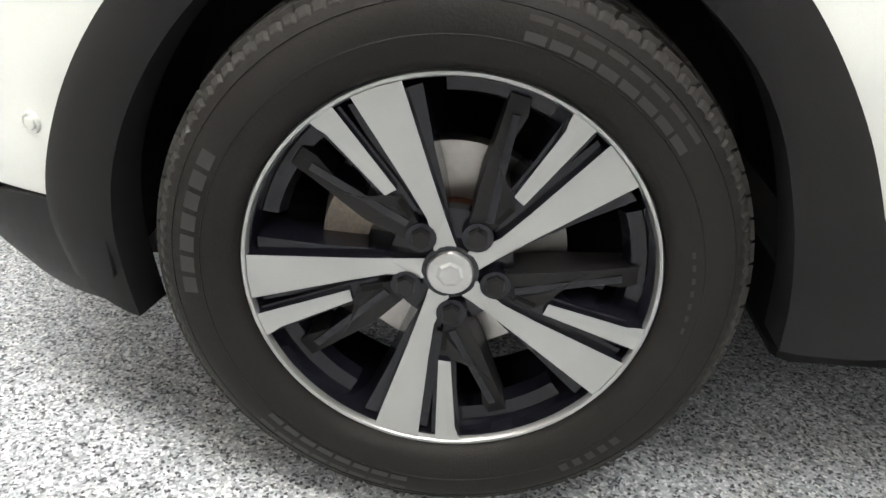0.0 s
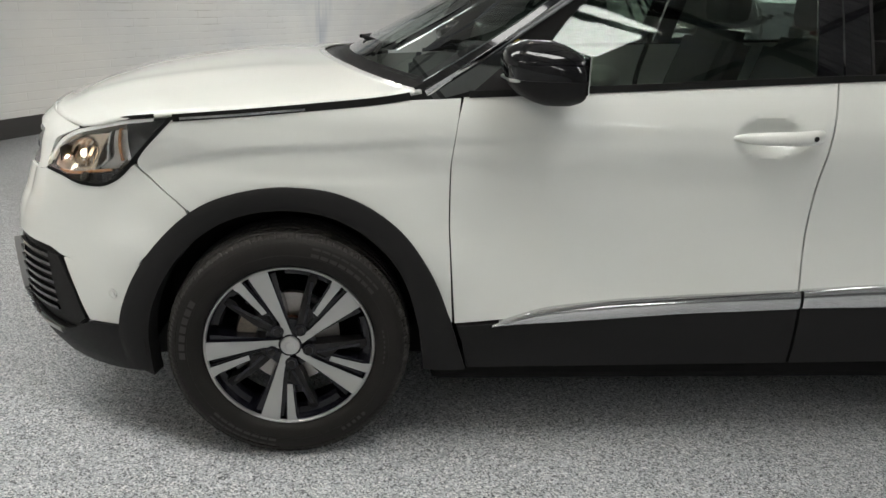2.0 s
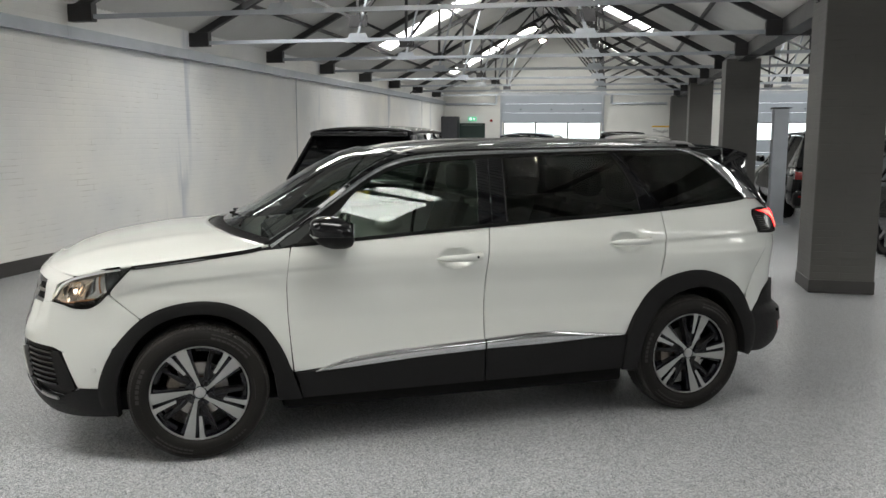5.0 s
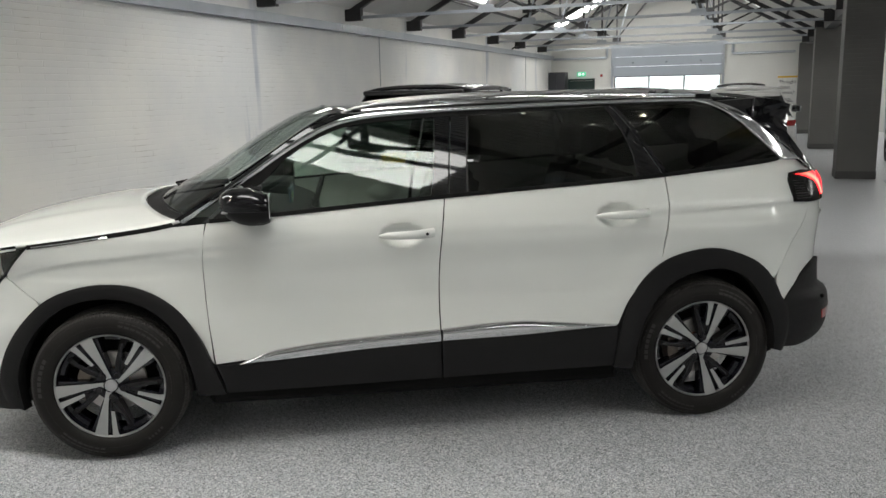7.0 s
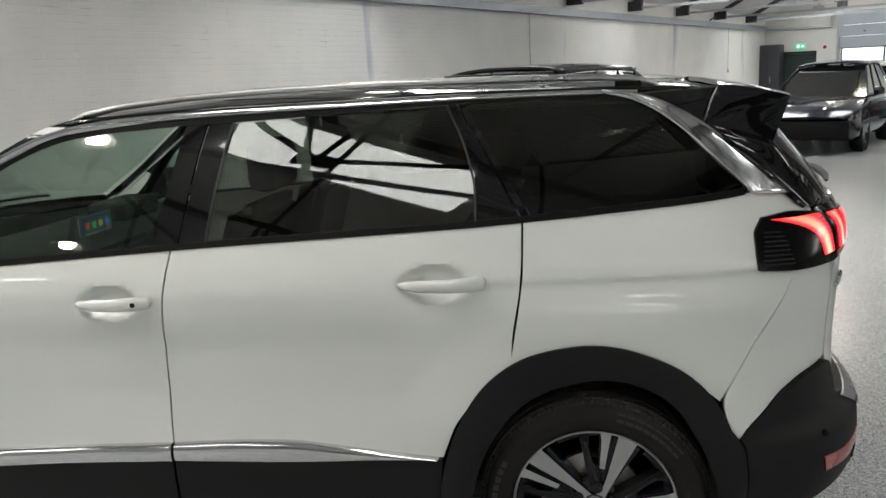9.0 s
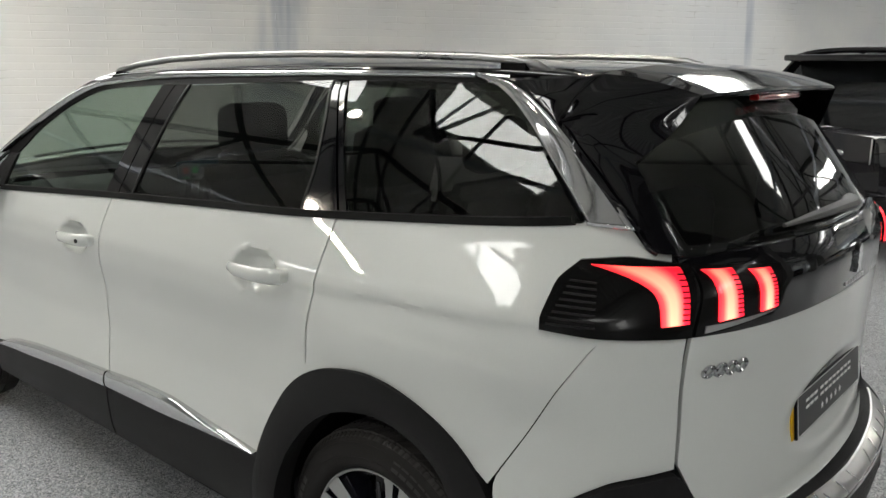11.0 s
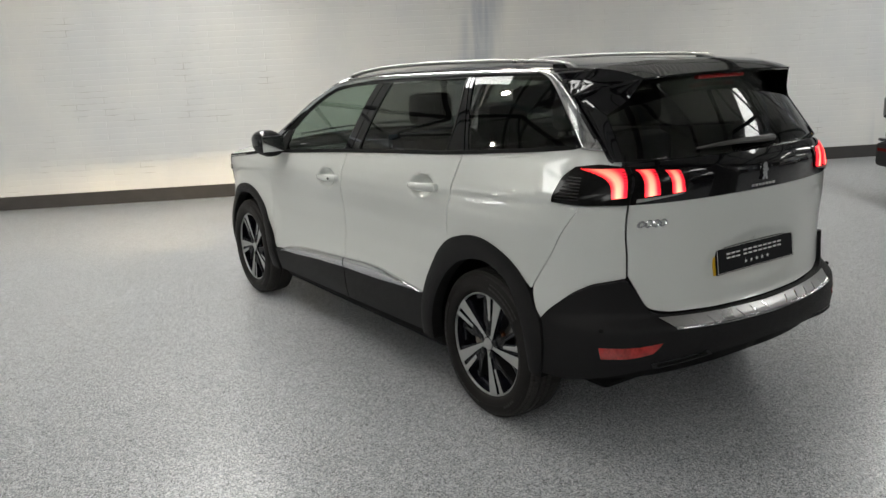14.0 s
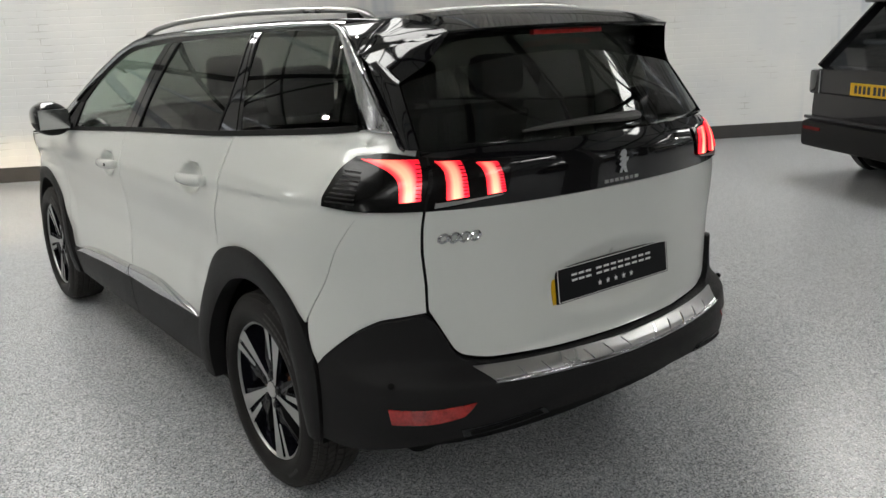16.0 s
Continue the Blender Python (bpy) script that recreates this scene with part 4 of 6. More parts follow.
    panel("c_pillar", [[(2.505, 1.212), (2.635, 1.220)], [(2.50, 1.33), (2.572, 1.33)], [(2.46, 1.45), (2.50, 1.45)], [(2.40, 1.556), (2.425, 1.558)]], M_GLOSS, n=6, m=10, off=-.004, thick=.012, label="gloss black door corner trim", **L)
    panel("c_pillar", [[(2.643, 1.220), (2.668, 1.222)], [(2.58, 1.33), (2.60, 1.33)], [(2.507, 1.45), (2.525, 1.45)], [(2.432, 1.558), (2.455, 1.558)]], M_GLOSS, n=4, m=10, off=-.004, thick=.012, **L)
    panel("glass_channel", band([(2.503, 1.216), (2.498, 1.33), (2.458, 1.45), (2.402, 1.55)], .006), M_GUN, n=20, m=1, off=.0, thick=.006, label="thin grey window channel", **L)
    panel("glass_channel", band([(1.668, 1.172), (1.678, 1.3), (1.692, 1.42), (1.706, 1.525)], .007), M_GUN, n=20, m=1, off=.0, thick=.006, label="thin grey window channel", **L)
    panel("belt_seal", band([(.49, 1.092), (.70, 1.104), (1.50, 1.159), (1.665, 1.169), (2.505, 1.214), (2.64, 1.223), (3.318, 1.276)], .018), M_DARK, n=60, m=2, off=.004, thick=.014, label="black window seal", **L)
    panel("mirror_sail", [[(.495, 1.094), (.705, 1.104)], [(.60, 1.18), (.712, 1.19)], [(.655, 1.235), (.725, 1.235)]], M_CLAD, n=10, m=8, off=-.002, thick=.012, label="black mirror triangle", **L)
    panel("window_frame", [[(.66, 1.222), (.705, 1.212), (.80, 1.33), (.945, 1.425), (1.10, 1.488), (1.25, 1.506), (1.545, 1.523), (1.705, 1.526), (2.40, 1.555), (2.96, 1.555)], [(.62, 1.245), (.66, 1.26), (.885, 1.41), (1.078, 1.505), (1.375, 1.535), (1.614, 1.547), (2.0, 1.556), (2.40, 1.566), (2.96, 1.568)]], M_DARK, n=60, m=3, off=-.004, thick=.01, label="black window frame", **L)
    panel("chrome_line", band([(.372, 1.092), (.5, 1.168), (.65, 1.266), (.875, 1.42), (1.02, 1.502), (1.15, 1.532), (1.375, 1.549), (1.65, 1.56), (2.4, 1.576), (2.90, 1.577), (2.985, 1.570)], [.018, .022, .02, .016, .013, .013]), M_CHROME, n=90, m=3, off=.003, thick=.012, bulge=.003, tilt=.018, label="polished chrome window line", **L)
    inner = np.array([skin(t, z, -.003) for t, z in ((3.347, 1.266), (3.287, 1.35), (3.146, 1.45), (3.035, 1.515), (2.96, 1.552), (2.88, 1.569))])
    outer = np.array([(3.404, .652, 1.266), (3.335, .643, 1.335), (3.178, .613, 1.472), (3.075, .583, 1.535), (3.00, .556, 1.562), (2.88, .532, 1.580)])
    k_ = np.linspace(0, 5, 41)
    a_, b_ = [np.stack([np.interp(k_, np.arange(6), q[:, k]) for k in range(3)], -1) for q in (inner, outer)]
    for q in (a_, b_):
        for _ in range(8):
            q[1:-1] = .5 * q[1:-1] + .25 * (q[:-2] + q[2:])
    bm = bmesh.new()
    g_ = [[bm.verts.new((p[0], -side * (p[1] + .003 * math.sin(math.pi * u)), p[2])) for u in np.linspace(0, 1, 7) for p in [a_[i] * (1 - u) + b_[i] * u]] for i in range(41)]
    for r_, q_ in zip(g_, g_[1:]):
        for j in range(6):
            bm.faces.new((r_[j], r_[j + 1], q_[j + 1], q_[j]))
    o = part("d_pillar_trim", bm, M_CHROME, car, "broad polished chrome rear pillar trim", smooth=True, angle=60)
    mod = o.modifiers.new("thick", "SOLIDIFY")
    mod.thickness, mod.offset = .01, 0
    O = np.array(GATE_OUT[:7])
    Aa = np.array([(3.43, .660, 1.246), (3.398, .650, 1.272), (3.335, .642, 1.335), (3.25, .627, 1.408), (3.176, .611, 1.472), (3.072, .581, 1.535), (2.985, .553, 1.568)])
    bm = bmesh.new()
    fine = np.linspace(0, 6, 31)
    a_, b_ = [np.stack([np.interp(fine, np.arange(7), q[:, k]) for k in range(3)], -1) for q in (Aa, O)]
    g_ = []
    for i in range(31):
        g_.append([bm.verts.new((p[0], -side * (p[1] + .004 * math.sin(math.pi * u)), p[2])) for u in np.linspace(0, 1, 9) for p in [a_[i] * (1 - u) + b_[i] * u]])
    for r_, q_ in zip(g_, g_[1:]):
        for j in range(8):
            bm.faces.new((r_[j], r_[j + 1], q_[j + 1], q_[j]))
    o = part("d_pillar", bm, M_GLOSS, car, "gloss black rear pillar", smooth=True, angle=60)
    mod = o.modifiers.new("thick", "SOLIDIFY")
    mod.thickness, mod.offset = .01, -1 if side > 0 else -1
    # lamps
    lamp_rows = [[(-.735, .834), (-.66, .824), (-.59, .806), (-.519, .806), (-.474, .832)], [(-.752, .87), (-.43, .885)], [(-.742, .91), (-.398, .915)], [(-.71, .94), (-.36, .962)], [(-.671, .952), (-.487, .992), (-.299, 1.014)]]
    hl = new("headlamp")
    hl.parent = car
    hl["label"] = "lit headlamp with clear lens and chrome reflectors"
    Lh = dict(parent=hl, side=side)
    panel("lamp_lens", lamp_rows, M_CLEAR, n=26, m=12, off=.004, thick=.003, **Lh)
    panel("lamp_housing", lamp_rows, M_LAMPBOWL, n=20, m=8, off=-.05, thick=.004, **Lh)
    panel("lamp_rim", [[(-.742, .826), (-.66, .815), (-.60, .797), (-.515, .797), (-.465, .825), (-.39, .915), (-.29, 1.012)], [(-.737, .836), (-.66, .824), (-.60, .807), (-.521, .808), (-.476, .833), (-.402, .918), (-.31, 1.008)]], M_DARK, n=30, m=1, off=.002, thick=.05, **Lh)
    panel("lamp_brow", band([(-.745, .85), (-.742, .905), (-.69, .944), (-.6, .966), (-.487, .988), (-.36, 1.002)], .017), M_DRL, n=30, m=2, off=-.004, thick=.01, label="pale daytime light strip", **Lh)
    panel("reflector", [[(-.725, .825), (-.565, .83)], [(-.73, .925), (-.545, .948)]], M_LAMPBOWL, n=16, m=12, off=-.015, thick=.004, dent=[(-.64, .88, .075, .055, .03)], label="bright reflector bowl", **Lh)
    panel("divider", band([(-.572, .835), (-.515, .872), (-.54, .955)], .007), M_CHROME, n=14, m=1, off=-.010, thick=.02, label="chrome lamp divider", **Lh)
    panel("reflector", [[(-.548, .845), (-.49, .85)], [(-.50, .885), (-.45, .89)], [(-.53, .955), (-.455, .965)]], M_SATIN, n=8, m=8, off=-.02, thick=.006, **Lh)
    panel("divider", band([(-.47, .875), (-.505, .965)], .006), M_AMBER, n=8, m=1, off=-.012, thick=.012, **Lh)
    panel("reflector", [[(-.455, .875), (-.43, .89)], [(-.45, .955), (-.405, .96)]], M_DRL, n=6, m=6, off=-.018, thick=.006, **Lh)
    panel("lamp_corner", [[(-.435, .885), (-.425, .89)], [(-.46, .965), (-.375, .95)], [(-.48, .985), (-.31, 1.006)]], M_LAMPBLACK, n=10, m=8, off=-.006, thick=.004, label="black upper lamp corner", **Lh)
    panel("lamp_brow_shade", band([(-.70, .952), (-.6, .976), (-.487, .996), (-.36, 1.008)], .012), M_LAMPBLACK, n=24, m=1, off=-.002, thick=.006, **Lh)
    for k in range(5):
        panel("facet", band([(-.715 + .028 * k, .845 + .004 * k), (-.70 + .028 * k, .915 + .006 * k)], .012), M_CHROME if k % 2 else M_LAMPBOWL, n=6, m=2, off=-.030 + .003 * (k % 2), thick=.004, **Lh)
    panel("lamp_base", [[(-.60, .807), (-.505, .812)], [(-.605, .835), (-.49, .838)]], M_DARK, n=8, m=3, off=-.006, thick=.006, label="black ribbed lamp base", **Lh)
    for k in range(6):
        panel("rib", band([(-.595 + .017 * k, .812), (-.595 + .017 * k, .832)], .004), M_GUN, n=2, m=1, off=-.003, thick=.004, **Lh)
    panel("side_marker", band([(-.715, .825), (-.62, .826), (-.55, .84), (-.50, .848)], .008), M_AMBER, n=14, m=1, off=-.006, thick=.006, label="amber lamp edge", **Lh)
    X, Y, _ = skin(-.64, .88, -.03)
    bm = bmesh.new()
    bmesh.ops.create_uvsphere(bm, u_segments=16, v_segments=10, radius=.012, matrix=pose(float(X), -side * float(Y), .878))
    part("bulb", bm, M_WARM, hl, "lit warm headlamp bulb", smooth=True)
    tl = new("tail_lamp")
    tl.parent = car
    tl["label"] = "lit tail lamp with three red claw bars"
    Lt = dict(parent=tl, side=side)
    panel("lamp_body", [[(3.292, 1.074), (3.40, 1.066), (3.601, 1.066)], [(3.286, 1.10), (3.60, 1.10)], [(3.288, 1.17), (3.585, 1.17)], [(3.33, 1.205), (3.44, 1.217), (3.573, 1.206)]], M_LAMPBLACK, n=24, m=10, off=.010, thick=.02, **Lt)
    panel("lamp_body", [[(3.611, 1.066), (3.70, 1.075), (3.845, 1.10)], [(3.611, 1.12), (3.848, 1.13)], [(3.605, 1.16), (3.849, 1.16)], [(3.58, 1.206), (3.849, 1.192)]], M_LAMPBLACK, n=18, m=8, off=.008, thick=.02, **Lt)
    claws = ([[(3.529, 1.092), (3.588, 1.096)], [(3.515, 1.13), (3.578, 1.13)], [(3.49, 1.16), (3.566, 1.165)], [(3.43, 1.184), (3.556, 1.19)], [(3.353, 1.199), (3.549, 1.202)]],
             [[(3.661, 1.094), (3.725, 1.10)], [(3.648, 1.14), (3.71, 1.14)], [(3.63, 1.178), (3.695, 1.178)], [(3.60, 1.197), (3.683, 1.196)]],
             [[(3.781, 1.1), (3.837, 1.104)], [(3.77, 1.14), (3.825, 1.14)], [(3.755, 1.172), (3.812, 1.172)], [(3.733, 1.19), (3.803, 1.187)]])
    for r in claws:
        c = panel("claw", r, M_RED, n=10, m=10, off=.013, thick=.006, label="glowing red claw bar", **Lt)
        zs, hi = [p[1][1] for p in r], [p[1][0] for p in r]
        for k in range(9):
            z = zs[0] + .008 + (zs[-1] - zs[0] - .02) * k / 8
            te = float(np.interp(z, zs, hi))
            panel("claw_rib", band([(te - .016, z), (te - .001, z)], .0026), M_LAMPBLACK, c, n=2, m=1, off=.0142, thick=.003, side=side)
    for i in range(8):
        z = 1.088 + .0115 * i
        panel("rib", band([(3.302 + .002 * i, z), (3.40 - .004 * i, z - .002)], .0035), M_GUN, n=8, m=1, off=.013, thick=.004, **Lt)
    panel("reverse_lens", [[(3.63, 1.073), (3.82, 1.094)], [(3.63, 1.087), (3.835, 1.098)]], M_SATIN, n=12, m=2, off=.011, thick=.004, label="clear reversing lamp strip", **Lt)
    # mirror on its stalk
    mi = new("door_mirror")
    mi.parent = car
    mi["label"] = "gloss black door mirror on a black stalk"
    s = -side
    def shell(zlo, zhi, grow):
        b_ = bmesh.new()
        rings = []
        for i in range(9):
            u = i / 8
            z = zlo + (zhi - zlo) * u
            zz = (z - 1.165) / .085
            k = max(.12, 1 - abs(zz) ** 2.6) ** .5 * grow
            rings.append([b_.verts.new((min(.772, .678 - .03 * (z - 1.165) / .085 + .115 * k * math.copysign(abs(math.cos(a)) ** .7, math.cos(a))), s * (.957 + .090 * k * math.copysign(abs(math.sin(a)) ** .6, math.sin(a))), z)) for a in [2 * math.pi * j / 28 for j in range(28)]])
        for A_, B_ in zip(rings, rings[1:]):
            for j in range(28):
                b_.faces.new((A_[j], A_[(j + 1) % 28], B_[(j + 1) % 28], B_[j]))
        b_.faces.new(rings[0])
        b_.faces.new(rings[-1][::-1])
        return b_
    part("cap", shell(1.15, 1.247, 1.0), M_GLOSS, mi, "gloss black mirror cap", smooth=True, angle=60)
    part("base", shell(1.083, 1.149, .99), M_CLAD, mi, "grained black mirror underside", smooth=True, angle=60)
    part("indicator", boxed(.568, .68, s * .957 - .07, s * .957 + .07, 1.144, 1.152, .003), M_SATIN, mi)
    bm = bmesh.new()
    box(bm, .770, .7745, s * .957 - .074, s * .957 + .070, 1.116, 1.216, .002)
    part("mirror_glass", bm, M_CHROME, mi, "mirror glass")
    bm = bmesh.new()
    tube(bm, [(.62, s * .80, 1.105), (.64, s * .86, 1.112), (.67, s * .93, 1.125)], [.03, .026, .03], 10, .8)
    part("stalk", bm, M_CLAD, mi, smooth=True)
    # roof rail
    bm = bmesh.new()
    rx = [1.10, 1.16, 1.28, 1.5, 1.8, 2.2, 2.6, 2.85, 2.96, 3.02, 3.06]
    rz = [1.555, 1.575, 1.595, 1.615, 1.628, 1.634, 1.631, 1.625, 1.618, 1.606, 1.59]
    ry = [.555, .55, .545, .538, .528, .515, .50, .488, .48, .472, .468]
    tube(bm, [(x, s * y, z - .006) for x, y, z in zip(rx, ry, rz)], [.008] + [.013] * 9 + [.006], 12, .85)
    rail = part("roof_rail", bm, M_SATIN, car, "satin aluminium roof rail", smooth=True)
    for i in (1, 8):
        part("rail_foot", boxed(rx[i] - .04, rx[i] + .04, s * ry[i] - .009, s * ry[i] + .009, rz[i] - .045, rz[i] - .012, .004), M_DARK, rail)
    # wheel housings
    for cx in (0, 2.84):
        bm = bmesh.new()
        ring = []
        for k in range(25):
            a = math.pi * (-.04 + 1.08 * k / 24)
            ring.append([bm.verts.new((cx + .41 * math.cos(a), s * y, .37 + .405 * math.sin(a))) for y in (.865, .80, .52)])
        for p_, q_ in zip(ring, ring[1:]):
            for i in (0, 1):
                bm.faces.new((p_[i], p_[i + 1], q_[i + 1], q_[i]))
        bm.faces.new([r[2] for r in ring])
        part("arch_liner", bm, M_DARK, car, "black plastic wheel arch liner", smooth=True)

# nose and tail, across the middle
X2 = dict(parent=car, both=True)
panel("front_bumper", [[[(-.591, .396), (-.486, .398)], [(-.622, .48), (-.452, .50)], [(-.655, .575), (-.408, .60)]],
                       [[(-1.0, .61), (-.70, .60), (-.655, .575), (-.408, .60)], [(-1.0, .68), (-.335, .672)], [(-1.0, .74), (-.262, .745)], [(-1.0, .79), (-.72, .785), (-.35, .812)], [(-1.0, .806), (-.86, .806), (-.735, .828), (-.66, .816), (-.60, .797), (-.512, .798), (-.424, .870)]],
                       [[(-.85, .808), (-.742, .828)], [(-.86, .86), (-.757, .86)], [(-.885, .922), (-.765, .915)], [(-.98, .978), (-.69, .951)]],
                       [[(T0, .938), (-1.0, .934), (-.885, .922)], [(T0, .987), (-.98, .978)]]], M_PAINT, n=50, m=20, dent=FLARE, label="pearl white front bumper", **X2)
panel("lower_bumper", [[(T0, .24), (-.75, .225), (-.40, .25)], [(T0, .32), (-.72, .29), (-.43, .32)], [(T0, .40), (-.93, .375), (-.70, .335), (-.60, .392), (-.486, .396)]], M_CLAD, n=40, m=8, off=.006, thick=.02, label="black grained lower bumper", **X2)
panel("grille", [[(T0, .42), (-.99, .45)], [(T0, .80), (-.86, .80)], [(T0, .95), (-.86, .93)]], M_DARK, n=14, m=8, off=-.03, thick=.01, label="dark grille", **X2)
for i in range(9):
    panel("grille_bar", band([(T0, .50 + .052 * i), (-1.0 if i < 6 else -.865, .50 + .052 * i)], .02), M_GLOSS, n=14, m=2, off=-.008, thick=.015, **X2)
for side in (1, -1):
    L = dict(parent=car, side=side)
    ins = panel("bumper_insert", [[(-.93, .375), (-.69, .34), (-.602, .394)], [(-.95, .47), (-.628, .48)], [(-.98, .605), (-.70, .596), (-.66, .572)]], M_CLAD, n=20, m=8, off=-.012, thick=.02, label="black fog lamp insert", **L)
    for i in range(7):
        panel("slat", band([(-.93, .415 + .027 * i), (-.715 + .004 * i, .405 + .027 * i)], .010), M_GLOSS, ins, n=10, m=1, off=.002, thick=.016, side=side)
    panel("insert_edge", [[(-.70, .40), (-.66, .36), (-.605, .397)], [(-.71, .48), (-.63, .48)], [(-.72, .58), (-.675, .575)]], M_CLAD, ins, n=8, m=6, off=.003, thick=.01, side=side)
    panel("insert_trim", band([(-.955, .575), (-.94, .50), (-.92, .42), (-.89, .365), (-.83, .335), (-.735, .33)], .018), M_SATIN, ins, n=24, m=2, off=.016, thick=.022, side=side, label="pale bright insert trim")
    X, Y, _ = skin(-.50, .492, .002)
    bm = bmesh.new()
    revolve(bm, [(.0, -.003), (.0075, -.003), (.0085, -.0015), (.0085, .0), (.011, .0), (.0115, -.002), (.0135, -.0015), (.014, .003)], 24)
    part("parking_sensor", bm, M_PAINT, car, "round parking sensor", smooth=True, matrix=pose(float(X), -side * float(Y), .492, 0, 0, -24 if side > 0 else 180 + 24))

bm = bmesh.new()
nx_, ny_ = 30, 25
edge_t = [(-.683, .957), (-.60, .968), (-.487, .995), (-.299, 1.019), (-.039, 1.043), (.253, 1.079), (.36, 1.10)]
ez = np.array(edge_t)
EX, EY, EZ = skin(ez[:, 0], ez[:, 1], .002)
es_ = np.r_[0, np.cumsum(np.sqrt(np.diff(EX) ** 2 + np.diff(EY) ** 2))]
es_ /= es_[-1]


def edge(u, s):
    return np.array([np.interp(u, es_, EX), s * np.interp(u, es_, EY), np.interp(u, es_, EZ)])


def front(v):
    x, y, z = skin(T0 + (-.683 - T0) * abs(v), .985 - .028 * abs(v) ** 2, .002)
    return np.array([float(x), math.copysign(float(y), v), float(z)])


def rear(v):
    e1 = edge(1, 1)
    return np.array([e1[0] - .29 * (1 - v * v) ** .8, v * e1[1], e1[2] + (1.146 - e1[2]) * (1 - abs(v) ** 2.5)])


hood = []
for i in range(nx_ + 1):
    u = i / nx_
    row = []
    for j in range(-ny_, ny_ + 1):
        v = j / ny_
        w_ = (v + 1) / 2
        p = (1 - u) * front(v) + u * rear(v) + (1 - w_) * edge(u, -1) + w_ * edge(u, 1)
        p -= (1 - u) * ((1 - w_) * front(-1) + w_ * front(1)) + u * ((1 - w_) * rear(-1) + w_ * rear(1))
        p[2] += .038 * math.sin(math.pi * u ** 1.4) ** .9 * (1 - abs(v) ** 2.6) + .007 * math.sin(math.pi * u) * math.exp(-((abs(v) - .62) / .08) ** 2)
        row.append(bm.verts.new(p))
    hood.append(row)
for A_, B_ in zip(hood, hood[1:]):
    for j in range(2 * ny_):
        bm.faces.new((A_[j], A_[j + 1], B_[j + 1], B_[j]))
o = part("bonnet", bm, M_PAINT, car, "pearl white bonnet", smooth=True, angle=50)
mod = o.modifiers.new("thick", "SOLIDIFY")
mod.thickness, mod.offset = .012, -1
for side in (1, -1):
    panel("bonnet_seam", band([(-.30, 1.006), (-.039, 1.034), (.253, 1.068), (.33, 1.083)], .020), M_DARK, car, n=24, m=2, off=.002, thick=.02, side=side, label="black trim under the bonnet edge")
    panel("bonnet_seam_bright", band([(-.28, 1.006), (-.1, 1.024), (.05, 1.041)], .006), M_CHROME, car, n=16, m=1, off=.006, thick=.006, side=side, label="thin bright strip under the bonnet edge")

# windscreen, cowl and roof
PX, PZ = [.33, .5, .65, .875, 1.02, 1.13], [1.085, 1.19, 1.28, 1.435, 1.52, 1.555]
def across(name, mat_, u0, u1, fill, n=16, m=24, lift=0.0, label=""):
    b_ = bmesh.new()
    g_ = []
    for i in range(n + 1):
        u = u0 + (u1 - u0) * i / n
        x, z = float(np.interp(u, np.linspace(0, 1, 6), PX)), float(np.interp(u, np.linspace(0, 1, 6), PZ))
        _, y, _ = skin(x, z, -.004)
        row = []
        for j in range(-m, m + 1):
            v = j / m * fill
            bow = 1 - abs(v) ** 2.2
            row.append(b_.verts.new((x - bow * (.24 - .10 * u), v * float(y), z + lift + .028 * bow)))
        g_.append(row)
    for A_, B_ in zip(g_, g_[1:]):
        for j in range(2 * m):
            b_.faces.new((A_[j], A_[j + 1], B_[j + 1], B_[j]))
    return part(name, b_, mat_, car, label, smooth=True, angle=60)
across("windscreen", M_SCREENGLASS, .06, 1.0, .93, label="tinted windscreen")
bm = bmesh.new()
g_ = []
for v in np.linspace(-1, 1, 49):
    a_ = rear(v) + np.array([.004, 0, -.012])
    w_ = v * .95
    bow = 1 - abs(w_) ** 2.2
    xs_, zs_ = float(np.interp(.07, np.linspace(0, 1, 6), PX)), float(np.interp(.07, np.linspace(0, 1, 6), PZ))
    b_ = np.array([xs_ - bow * .233, w_ * float(skin(xs_, zs_, -.004)[1]), zs_ + .028 * bow + .003])
    g_.append([bm.verts.new(a_ * (1 - u) + b_ * u + np.array([0, 0, -.012 * math.sin(math.pi * u)])) for u in np.linspace(0, 1, 7)])
for A_, B_ in zip(g_, g_[1:]):
    for j in range(6):
        bm.faces.new((A_[j], A_[j + 1], B_[j + 1], B_[j]))
part("cowl", bm, M_CLAD, car, "black cowl under the windscreen", smooth=True, angle=60)
for side in (1, -1):
    panel("a_pillar", [[(.345, 1.09), (.5, 1.172), (.65, 1.27), (.875, 1.425), (1.02, 1.508), (1.15, 1.540)], [(.34, 1.105), (.5, 1.20), (.65, 1.295), (.875, 1.45), (1.02, 1.530), (1.15, 1.562)]], M_GLOSS, car, n=30, m=4, off=-.004, thick=.03, side=side, label="gloss black windscreen pillar")
    bm = bmesh.new()
    tube(bm, [(.235, -side * .52, 1.165), (.27, -side * .30, 1.185), (.20, side * .02, 1.19)], .007, 6)
    part("wiper", bm, M_DARK, car, "black wiper arm", smooth=True)
bm = bmesh.new()
RXs = np.linspace(1.10, 3.212, 40)
g_ = []
